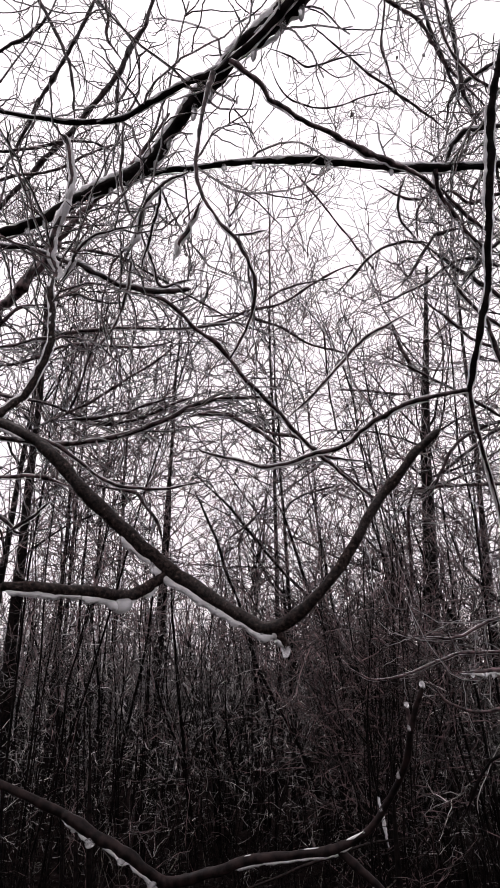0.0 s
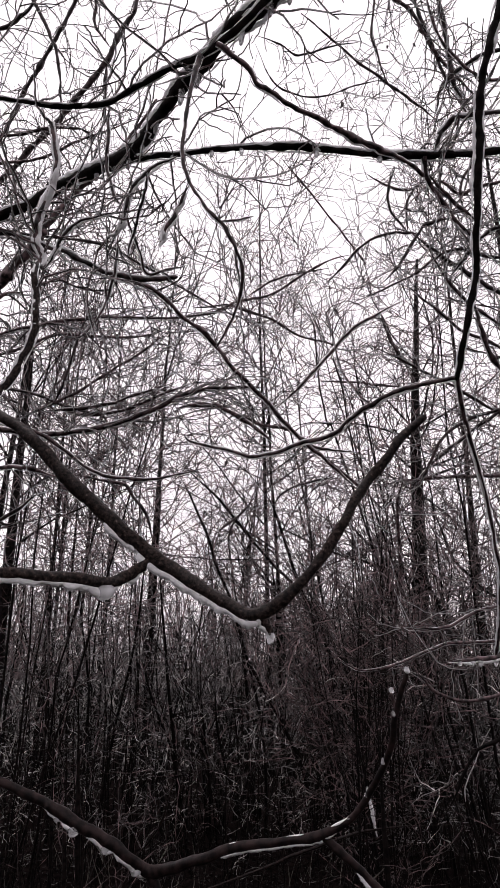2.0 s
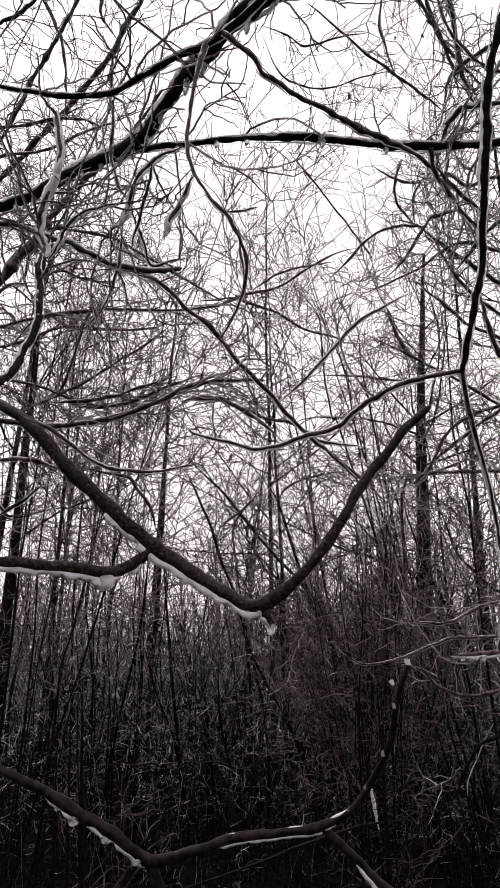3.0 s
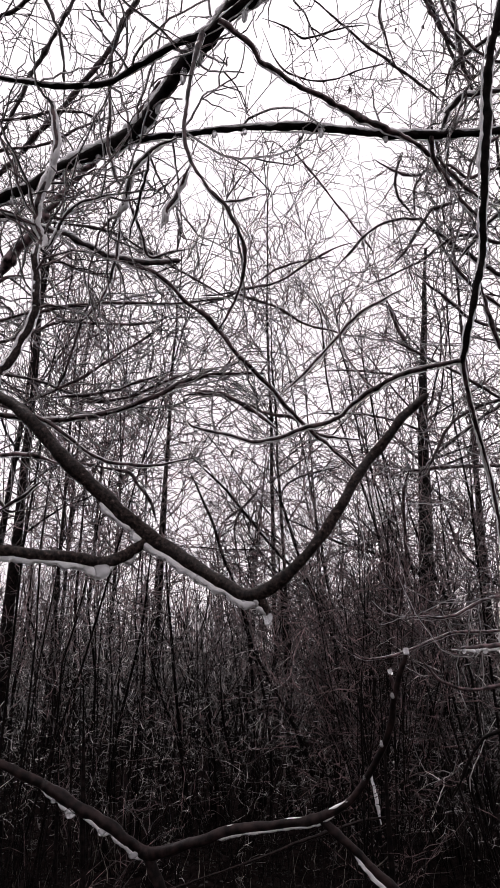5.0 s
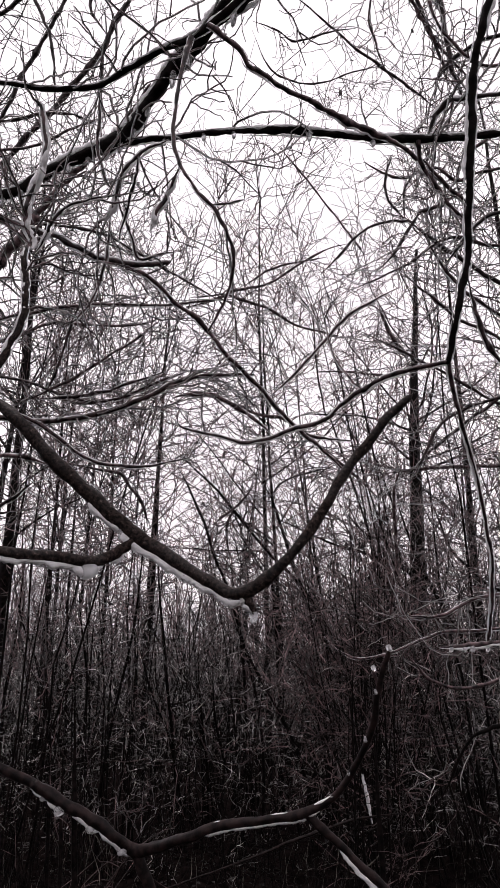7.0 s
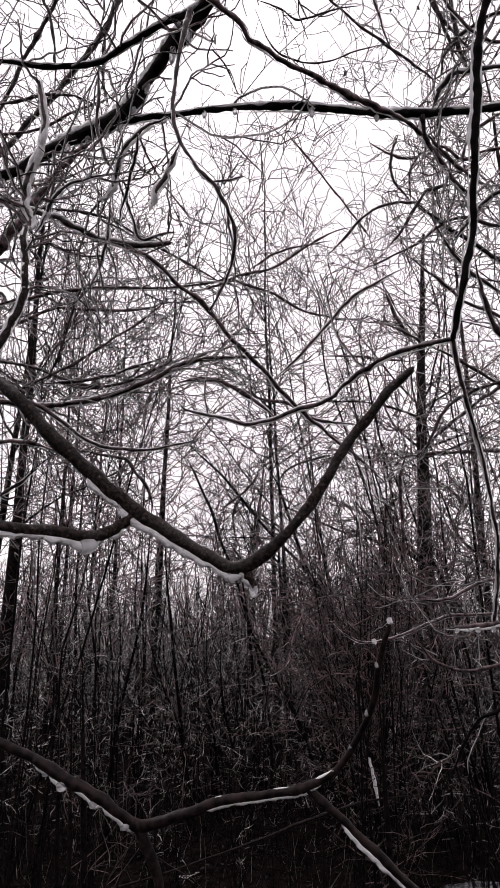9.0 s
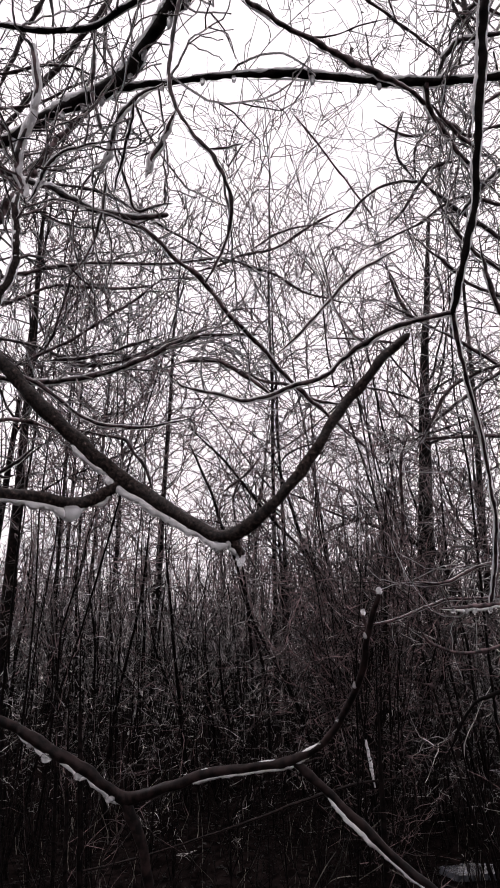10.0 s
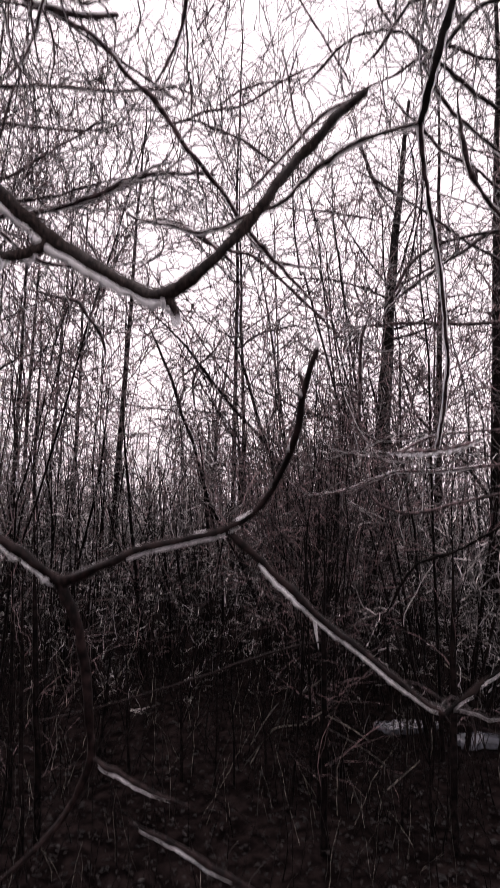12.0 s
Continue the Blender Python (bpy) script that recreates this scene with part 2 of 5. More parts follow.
def tree(name, label, rng, place, height, radius, lean=(0, 0), limbs=18, subs=130, twigs=900, start=0.3, reach=0.24, spread=(28, 60), up=0.05, category="tree", fine=1.0, wobble=0.03, split=True):
    """A bare tree: its trunk, and a crown of limbs, branches and fine twigs."""
    base = new(name)
    base.location = place
    tagged(base, label, category)
    P, R = trunk_line(rng, height, radius, lean, wobble * height)
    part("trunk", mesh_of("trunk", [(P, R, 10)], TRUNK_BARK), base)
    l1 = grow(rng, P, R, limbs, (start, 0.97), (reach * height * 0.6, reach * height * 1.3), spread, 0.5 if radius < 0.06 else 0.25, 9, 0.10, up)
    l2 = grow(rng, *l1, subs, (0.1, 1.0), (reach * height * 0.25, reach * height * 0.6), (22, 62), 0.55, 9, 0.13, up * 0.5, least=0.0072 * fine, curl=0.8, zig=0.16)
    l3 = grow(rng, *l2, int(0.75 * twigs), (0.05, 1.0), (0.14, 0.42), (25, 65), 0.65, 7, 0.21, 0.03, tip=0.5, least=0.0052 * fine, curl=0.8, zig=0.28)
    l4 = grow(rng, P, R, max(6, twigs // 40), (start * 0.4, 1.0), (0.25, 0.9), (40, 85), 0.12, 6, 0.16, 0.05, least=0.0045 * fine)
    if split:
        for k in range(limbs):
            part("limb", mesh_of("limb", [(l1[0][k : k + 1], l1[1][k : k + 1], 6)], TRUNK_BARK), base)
    crown = part("crown", mesh_of("crown", ([] if split else [(*l1, 5)]) + [(*l2, 4), (*l3, 3), (*l4, 3)], TWIG_BARK), base)
    tagged(crown, kind="stuff")
    return base


def shrub(name, label, rng, place, height, stems, radius, spread, subs, twigs, drop=0.0, material=None):
    """A many-stemmed bush of thin leaning stems with iced twigs."""
    base = new(name)
    base.location = place
    tagged(base, label, "shrub")
    Ps, Rs = [], []
    for _ in range(stems):
        a, tilt = rng.uniform(0, 2 * math.pi), rng.uniform(0.03, spread)
        h = height * rng.uniform(0.6, 1.05)
        P, R = trunk_line(rng, h, radius * rng.uniform(0.6, 1.1), (tilt * math.cos(a), tilt * math.sin(a)), 0.04 * h, 12)
        Ps.append(P[0] + np.array([0.12 * math.cos(a), 0.12 * math.sin(a), 0]))
        Rs.append(R[0])
        part("stem", mesh_of("stem", [(Ps[-1][None], R, 6)], TRUNK_BARK), base)
    P, R = np.array(Ps), np.array(Rs)
    l2 = grow(rng, P, R, subs, (0.34, 0.98), (height * 0.12, height * 0.36), (25, 70), 0.5, 9, 0.13, 0.03 - drop, least=0.0008 * place[1], curl=0.8, zig=0.16)
    l3 = grow(rng, *l2, int(0.75 * twigs), (0.05, 1.0), (0.10, 0.36), (25, 70), 0.65, 7, 0.22, 0.01 - drop, tip=0.6, least=0.00075 * place[1], curl=0.8, zig=0.28)
    crown = part("crown", mesh_of("crown", [(*l2, 4), (*l3, 3)], material or TWIG_BARK), base)
    tagged(crown, kind="stuff")
    return base


# ---- ground ----
def ground_height(x, y):
    """Uneven near by; further off the floor of the wood rises by about a metre."""
    near = np.exp(-((x**2 + y**2) / 400.0))
    rise = np.clip((np.hypot(x, y) - 13) / 34, 0, 1) ** 1.3 * (1.1 + 0.3 * np.sin(0.23 * x + 1.0) + 0.2 * np.sin(0.61 * x + 0.2 * y))
    return near * (0.05 * np.sin(1.3 * x + 0.7) * np.cos(1.1 * y) + 0.03 * np.sin(3.1 * x + 1.7 * y)) - 0.03 + rise


ax = np.linspace(-1, 1, 241)
ax = 14 * ax + np.sign(ax) * np.abs(ax) ** 6 * 900
gx, gy = np.meshgrid(ax, ax + 5, indexing="ij")
gz = ground_height(gx, gy) + np.random.default_rng(5).normal(size=gx.shape) * 0.012 * np.exp(-(gx**2 + gy**2) / 300)
gv = np.stack([gx, gy, gz], -1).reshape(-1, 3)
gi, gj = np.meshgrid(np.arange(240), np.arange(240), indexing="ij")
gf = np.stack([gi * 241 + gj, (gi + 1) * 241 + gj, (gi + 1) * 241 + gj + 1, gi * 241 + gj + 1], -1).reshape(-1, 4)
gm = bpy.data.meshes.new("ground")
gm.from_pydata(gv.tolist(), [], gf.tolist())
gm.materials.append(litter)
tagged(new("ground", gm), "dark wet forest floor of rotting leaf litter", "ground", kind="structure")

# ---- the two near trees whose iced boughs hang into view ----
LEFT_TRUNK, RIGHT_TRUNK = (-1.35, 1.5), (1.5, 1.45)


def near_tree(place, lean, label, seed):
    base = new("tree")
    base.location = (place[0], place[1], 0)
    tagged(base, label, "tree")
    P, R = trunk_line(np.random.default_rng(seed), 6.0, 0.075, lean, 0.12)
    part("trunk", mesh_of("trunk", [(P, R, 14)], TRUNK_BARK), base)
    return base, P[0] + np.array([place[0], place[1], 0])


left_tree, left_line = near_tree(LEFT_TRUNK, (-0.02, 0.03), "dark young tree with long iced lower boughs", 31)
right_tree, right_line = near_tree(RIGHT_TRUNK, (0.03, 0.04), "dark young tree with drooping iced boughs", 32)
NEAR = {"L": (left_tree, left_line), "R": (right_tree, right_line)}


def curtain(rng, line, r, thick):
    """Ice that has run down and frozen beneath a bough: a thick uneven strip with a scalloped lower edge of blocks and drips."""
    run = np.concatenate([[0], np.cumsum(np.linalg.norm(np.diff(line, axis=0), axis=1))])
    n = int(min(300, max(12, run[-1] / 0.0016)))
    s = np.linspace(0, run[-1], n)
    L = np.stack([np.interp(s, run, line[:, k]) for k in range(3)], 1)
    r = np.interp(s, run, r)
    blocks = max(3, int(run[-1] / 0.011))
    at = np.sort(rng.uniform(0, run[-1], blocks))
    step = rng.uniform(0.45, 1.25, blocks + 1)[np.searchsorted(at, s)]
    step = np.convolve(np.pad(step, 2, "edge"), np.ones(5) / 5, "valid")
    fine = np.convolve(rng.normal(size=n + 4), np.ones(5) / 5, "valid")
    ends = np.clip(np.minimum(s, run[-1] - s) / 0.008, 0.12, 1)
    deep = r * thick * np.clip(step + 0.22 * fine, 0.3, 1.5) * ends * 1.05
    wide = r * (0.34 + 0.30 * thick) * (0.85 + 0.15 * step) * np.sqrt(ends)
    T = unit(np.gradient(L, axis=0))
    down = np.array([[-0.06, -0.22, -1.0]])
    down = unit(down - (down * T).sum(1, keepdims=True) * T)
    side = np.cross(T, down)
    k = 12
    a = np.arange(k) * 2 * math.pi / k
    skin = 1 + 0.10 * rng.normal(size=(n, k))
    low = (0.5 - 0.5 * np.cos(a))[None] * skin
    V = L[:, None] + down[:, None] * (r[:, None] * 0.72 + low * (deep + 0.28 * r)[:, None])[..., None] + side[:, None] * (np.sin(a)[None] * wide[:, None] * skin * (1 - 0.25 * low))[..., None]
    i, j = np.meshgrid(np.arange(n - 1), np.arange(k), indexing="ij")
    F = np.stack([i * k + j, i * k + (j + 1) % k, (i + 1) * k + (j + 1) % k, (i + 1) * k + j], -1).reshape(-1, 4)
    me = bpy.data.meshes.new("glaze")
    me.from_pydata(V.reshape(-1, 3).tolist(), [], F.tolist() + [list(range(k))[::-1], [(n - 1) * k + q for q in range(k)]])
    me.shade_smooth()
    me.materials.append(GLAZE)
    return me


def bough(which, points, sides, joined, glaze=(), twigs=0, seed=0, label=""):
    """One bough through rows of x, y, z, radius; one that is joined runs on from its first or last row, out of sight, to its trunk.
    glaze: stretches of ice under it, each from one share of its length to another, with a thickness."""
    base, line = NEAR[which]
    rng = np.random.default_rng(seed)
    pts = [list(p) for p in (points if joined != "last" else points[::-1])]
    if sides < 9 and any(g[2] >= 1.4 for g in glaze):
        pts = [[x, y, z, 1.25 * r] for x, y, z, r in pts]
    twigs = int(twigs * (1.4 if which == "R" and pts[0][0] > 0.8 else 0.86))
    if joined:
        first, away = np.array(pts[0]), unit(np.array(pts[0][:3]) - np.array(pts[1][:3]))
        z = min(max(first[2] + 0.1, 0.5), 5.2)
        foot = line[np.abs(line[:, 2] - z).argmin()]
        gap = np.linalg.norm(foot - first[:3])
        mid = first[:3] + away * gap * 0.35
        pts = [[*foot, first[3] * 1.5], [*(0.5 * (foot + mid)), first[3] * 1.3], [*mid, first[3] * 1.1]] + pts
    c = smooth_line(pts, 7)
    n = len(c)
    rough = np.convolve(rng.normal(size=n + 4), np.ones(5) / 5, "valid")
    slim = 1.0 if sides > 9 else 2.4
    c[:, 3] *= 1 + 0.10 * rough + (rng.uniform(size=n) < 0.09) * 0.12 * slim
    c[:, :3] += np.stack([np.convolve(rng.normal(size=n + 2), np.ones(3) / 3, "valid") for _ in range(3)], 1) * c[:, 3:] * 0.16 * slim
    if sides < 8:
        along = np.linspace(0, 1, n)
        c[:, 3] *= np.clip(0.3 + (1 - along) / 0.3, 0.3, 1) * (1 if joined else np.clip(0.3 + along / 0.3, 0.3, 1))
    c = np.vstack([c, c[-1]])
    c[-1, :3] += unit(c[-2, :3] - c[-3, :3]) * c[-2, 3] * 0.5
    c[-1, 3] *= 0.15
    c[:, :3] -= np.array(base.location)
    own = c[21:-1] if joined else c[:-1]
    if joined == "last":
        own = own[::-1]
    P, R = c[None, :, :3], c[None, :, 3].copy()
    skin = 0.10 if not any(g[2] > 1 for g in glaze) and sides > 9 else 0.26
    if any(g[2] > 1 for g in glaze):
        R *= 0.95 if sides > 11 else 0.60 if max(g[2] for g in glaze) >= 1.4 else 0.70 if max(g[2] for g in glaze) >= 1.2 else 0.86
    ob = part("bough", mesh_of("bough", [(*lumpy(rng, P[0], R[0], sides, skin, max(0.004, 0.004 * abs(own[:, 1].mean() + base.location[1]))), sides)], (NEAR_BARK if which == "L" and points[-1][2] > 1.5 else TRUNK_BARK if which == "R" else ICED_BARK) if sides > 9 or points[0][2] < 1.4 else SPRAY_BARK), base, label)
    if twigs:
        l2 = grow(rng, own[None, :, :3], np.minimum(own[None, :, 3], 0.0075 + 0.001 * own[:, 1].mean()), twigs, (0.0, 1.0), (0.10, 0.40), (30, 70), 0.42, 10, 0.17, 0.01, tip=0.5, least=max(0.0024, 0.0014 * own[:, 1].mean()), curl=0.9, zig=0.28)
        l3 = grow(rng, *l2, int(twigs * 2.4), (0.15, 1.0), (0.04, 0.18), (30, 70), 0.7, 7, 0.22, 0.0, tip=0.55, zig=0.28, least=max(0.0018, 0.00105 * own[:, 1].mean()), curl=0.8)
        rims = [(p - np.array([0.0004, 0, 0.0007]), r * 0.9, 4) for p, r in (l2,)]
        tagged(part("glaze", mesh_of("glaze", rims, RIM), ob), kind="stuff")
        spray = part("spray", mesh_of("spray", [(*l2, 5), (*l3, 3)], SPRAY_BARK), ob)
        tagged(spray, kind="stuff")
    m = len(own)
    for a, b, thick in glaze:
        g = own[int(a * (m - 1)) : int(b * (m - 1)) + 1]
        k = len(g)
        if k < 3:
            continue
        drip = np.clip(np.convolve(rng.normal(size=k + 4), np.ones(5) / 5, "valid") * 0.7 + 0.65, 0.3, 1.2)
        ends = np.clip(np.minimum(np.arange(k), np.arange(k)[::-1]) / 3.0, 0.15, 1)
        G = g[:, :3].copy()
        if thick < 0:
            r = g[:, 3] * -thick * (0.42 + 0.5 * drip) * ends
            G += np.stack([-g[:, 3] * 0.20, -g[:, 3] * 0.30, g[:, 3] * 0.72], 1)
            part("glaze", mesh_of("glaze", [(*lumpy(rng, G, r, 8, 0.35), 8)], FROST), ob, "frosted ice crust")
        elif thick > 1:
            r = g[:, 3] * (0.80 + 0.4 * thick if sides < 10 or thick < 1.2 else 0.66 + 0.4 * thick) * (0.88 + 0.12 * drip)
            G[:, 2] -= g[:, 3] * 0.10 * drip
            flank = unit(np.cross(unit(np.gradient(G, axis=0)), np.array([0.0, 1.0, 0.3])))
            flank *= np.sign(flank[:, 2].mean())
            ridges = []
            for way in (-1.0, 1.0):
                swell = np.clip(np.convolve(rng.normal(size=k + 6), np.ones(7) / 7, "valid") * 1.3 + 0.85, 0.15, 1.7)
                width = (0.17 if sides > 11 else 0.22 if thick < 1.2 else 0.31 if thick < 1.4 else 0.46) * swell
                front = 0.25
                if sides > 9 and thick < 1.2:
                    width *= 1.5 if way > 0 else 0.6
                    front = -0.3 if way > 0 else 0.25
                ridges.append((*lumpy(rng, G + way * flank * (r * (0.95 - width))[:, None] + np.array([0, front, 0]) * r[:, None], r * width, 7, 0.3, max(0.004, 0.0035 * (g[:, 1].mean() + base.location[1]))), 7))
            part("rim", mesh_of("rim", ridges, RIM), ob, "white frosted rims of ice")
        else:
            part("glaze", curtain(rng, G, g[:, 3], thick), ob, "cloudy white ice glaze")
    return ob, own


def drop_mesh():
    """A hanging drop of ice, one unit high, that narrows to a rounded end."""
    h = np.array([-0.25, 0.0, 0.12, 0.28, 0.45, 0.62, 0.76, 0.87, 0.95, 0.99, 1.0])
    r = np.array([0.46, 0.52, 0.51, 0.48, 0.44, 0.39, 0.33, 0.26, 0.17, 0.08, 0.01])
    P = np.stack([0.06 * np.sin(5 * h), 0.04 * np.cos(4 * h), -h], 1)
    return mesh_of("icicle", [(P[None], r[None], 14)], ICE)


DROP = drop_mesh()


def hang_drops(ob, c, spots):
    """Frozen drops under a bough at the given shares of its length: share, height, width."""
    for share, tall, wide in spots:
        x, y, z, r = c[int(share * (len(c) - 1))]
        d = part("icicle", DROP, ob, "clear frozen drop")
        d.location = (x, y, z - r * 0.95)
        d.scale = (wide, wide, tall)


def ice_beads(ob, c, spots):
    """Frozen beads at the buds of a bough: share of its length, size."""
    for share, size in spots:
        x, y, z, r = c[int(share * (len(c) - 1))]
        d = part("ice_bead", DROP, ob, "white frozen bead")
        d.location = (x - r * 0.5, y - r * 0.5, z + size * 0.35)
        d.scale = (size * 0.8, size * 0.8, size * 0.7)
        d.rotation_euler = (0.4, 0.5, share * 9)


def sapling(points, sides, twigs, seed):
    """A thin dark stem that leans out of the thicket, from the ground to where it is lost among the others."""
    rng = np.random.default_rng(seed + 500)
    points = [(x, y, z, (0.78 if y > 4 else 1.1) * r) for x, y, z, r in points]
    first, second = np.array(points[0]), np.array(points[1])
    step = first[:3] - second[:3]
    step = step / max(0.2, -step[2]) * first[2]
    foot = np.array([first[0] + 0.35 * step[0], first[1] + 0.35 * step[1], 0.0])
    foot[2] = float(ground_height(foot[0], foot[1])) - 0.03
    mid = 0.5 * (foot + first[:3]) + np.array([0.15 * step[0], 0, 0])
    base = new("sapling")
    base.location = foot
    tagged(base, "thin dark bare sapling leaning in the thicket", "sapling")
    c = smooth_line([[*foot, first[3] * 1.25], [*mid, first[3] * 1.1]] + [list(p) for p in points], 5)
    c[:, :3] += np.stack([np.convolve(rng.normal(size=len(c) + 2), np.ones(3) / 3, "valid") for _ in range(3)], 1) * c[:, 3:] * 0.25 - foot
    c[:, 3] *= np.clip((1.05 - np.linspace(0, 1, len(c))) / 0.3, 0.2, 1)
    P, R = c[None, :, :3], c[None, :, 3]
    part("stem", mesh_of("stem", [(P, R, sides + 1)], TRUNK_BARK), base)
    far = first[1]
    l2 = grow(rng, P[:, 8:], R[:, 8:], twigs, (0.0, 1.0), (0.25, 0.8), (25, 75), 0.4 if far > 4 else 0.15, 9, 0.18, 0.03, least=0.0006 * far)
    l3 = grow(rng, *l2, twigs * 5, (0.1, 1.0), (0.1, 0.35), (25, 80), 0.6, 6, 0.3, 0.0, least=0.00045 * far)
    tagged(part("spray", mesh_of("spray", [(*l2, 4), (*l3, 3)], TWIG_BARK), base), kind="stuff")
    return base


hang_drops(*bough("L", [(-0.384, 0.793, 1.837, 0.0071), (-0.326, 0.774, 1.802, 0.0073), (-0.275, 0.761, 1.777, 0.0076), (-0.226, 0.757, 1.730, 0.0083), (-0.182, 0.761, 1.688, 0.0086), (-0.138, 0.765, 1.646, 0.0091), (-0.099, 0.766, 1.613, 0.0092), (-0.054, 0.755, 1.585, 0.0078), (-0.014, 0.743, 1.558, 0.0076), (0.027, 0.728, 1.542, 0.0077), (0.062, 0.719, 1.566, 0.0064), (0.096, 0.717, 1.602, 0.0060), (0.123, 0.724, 1.642, 0.0058), (0.148, 0.730, 1.684, 0.0057), (0.176, 0.729, 1.718, 0.0055), (0.205, 0.727, 1.752, 0.0053), (0.229, 0.721, 1.773, 0.0045)], 12, True, [(0.0, 0.12, 0.4), (0.3, 0.36, 0.5), (0.36, 0.565, 0.8)], 0, 1, "thick dark forked bough with white ice beneath"), [(0.35, 0.012, 0.012), (0.47, 0.01, 0.012), (0.55, 0.009, 0.012)])
hang_drops(*bough("L", [(0.027, 0.727, 1.543, 0.0070), (0.035, 0.731, 1.531, 0.0060), (0.041, 0.734, 1.522, 0.0042)], 10, False, [(0.0, 1.0, 0.9)], 0, 2), [(0.8, 0.010, 0.010)])
hang_drops(*bough("L", [(-0.096, 0.767, 1.611, 0.0063), (-0.117, 0.758, 1.592, 0.0066), (-0.139, 0.736, 1.579, 0.0068), (-0.179, 0.704, 1.579, 0.0063), (-0.216, 0.682, 1.581, 0.0059), (-0.245, 0.672, 1.581, 0.0060), (-0.258, 0.671, 1.582, 0.0049)], 10, False, [(0.12, 0.26, 0.5), (0.3, 0.97, 1.0)], 0, 3, "dark blunt side bough with hanging white ice"), [(0.36, 0.0125, 0.022)])
grown = bough("L", [(-0.280, 0.902, 1.349, 0.0056), (-0.233, 0.910, 1.328, 0.0069), (-0.206, 0.916, 1.309, 0.0073), (-0.171, 0.923, 1.291, 0.0073), (-0.137, 0.931, 1.267, 0.0069), (-0.105, 0.950, 1.243, 0.0075), (-0.058, 0.912, 1.262, 0.0063), (-0.001, 0.871, 1.287, 0.0057), (0.058, 0.834, 1.303, 0.0054), (0.100, 0.808, 1.315, 0.0053), (0.129, 0.790, 1.336, 0.0037), (0.148, 0.769, 1.367, 0.0033), (0.161, 0.734, 1.405, 0.0035), (0.164, 0.712, 1.438, 0.0031), (0.169, 0.697, 1.464, 0.0027), (0.174, 0.685, 1.484, 0.0020)], 12, True, [(0.07, 0.12, 0.35), (0.12, 0.17, 0.45), (0.19, 0.25, 0.4), (0.25, 0.325, 0.5), (0.45, 0.62, 0.32), (0.42, 0.50, -0.35), (0.52, 0.58, -0.4), (0.6, 0.67, -0.5), (0.68, 0.71, -0.6), (0.73, 0.78, -0.6), (0.80, 0.86, -0.55), (0.88, 0.95, -0.5)], 0, 4, "long dark low bough with frozen drops and beads")
ice_beads(*grown, [(0.66, 0.005), (0.72, 0.006), (0.79, 0.007), (0.88, 0.006), (1.0, 0.007)])
hang_drops(*grown, [(0.1, 0.006, 0.011), (0.145, 0.010, 0.016), (0.225, 0.008, 0.014), (0.3, 0.007, 0.014)])
grown = bough("L", [(0.166, 0.709, 1.446, 0.0020), (0.162, 0.704, 1.458, 0.0018), (0.160, 0.702, 1.465, 0.0014)], 6, False, [], 0, 5)
ice_beads(*grown, [(1.0, 0.006)])
bough("L", [(-0.109, 0.949, 1.246, 0.0072), (-0.085, 0.958, 1.191, 0.0066), (-0.075, 0.979, 1.131, 0.0063), (-0.069, 0.995, 1.057, 0.0057), (-0.065, 1.000, 1.013, 0.0051), (-0.088, 1.020, 0.955, 0.0044), (-0.116, 1.025, 0.913, 0.0040), (-0.150, 1.027, 0.878, 0.0034), (-0.199, 1.031, 0.835, 0.0029)], 10, False, [], 0, 6)
bough("L", [(-0.065, 0.999, 1.017, 0.0042), (-0.026, 0.982, 1.002, 0.0042), (0.011, 0.979, 0.984, 0.0036), (0.065, 0.974, 0.966, 0.0021)], 8, False, [(0.1, 0.9, 0.6)], 0, 7)
bough("L", [(-0.007, 0.932, 0.965, 0.0024), (0.037, 0.939, 0.944, 0.0034), (0.085, 0.952, 0.910, 0.0040), (0.142, 0.964, 0.875, 0.0040), (0.202, 0.985, 0.816, 0.0036)], 8, False, [(0.1, 0.7, 0.4)], 0, 8)
bough("L", [(0.098, 0.809, 1.312, 0.0045), (0.135, 0.809, 1.281, 0.0045), (0.173, 0.811, 1.246, 0.0047), (0.210, 0.812, 1.214, 0.0045), (0.246, 0.811, 1.188, 0.0045), (0.283, 0.810, 1.159, 0.0041), (0.313, 0.818, 1.137, 0.0034), (0.337, 0.812, 1.123, 0.0026)], 10, False, [(0.15, 0.97, 0.6)], 2, 9, "dark low bough with streaks of ice")
bough("R", [(0.336, 0.812, 1.123, 0.0028), (0.364, 0.828, 1.138, 0.0029), (0.421, 0.863, 1.161, 0.0033), (0.497, 0.907, 1.187, 0.0035)], 8, 'last', [(0.1, 0.9, 0.4)], 0, 10)
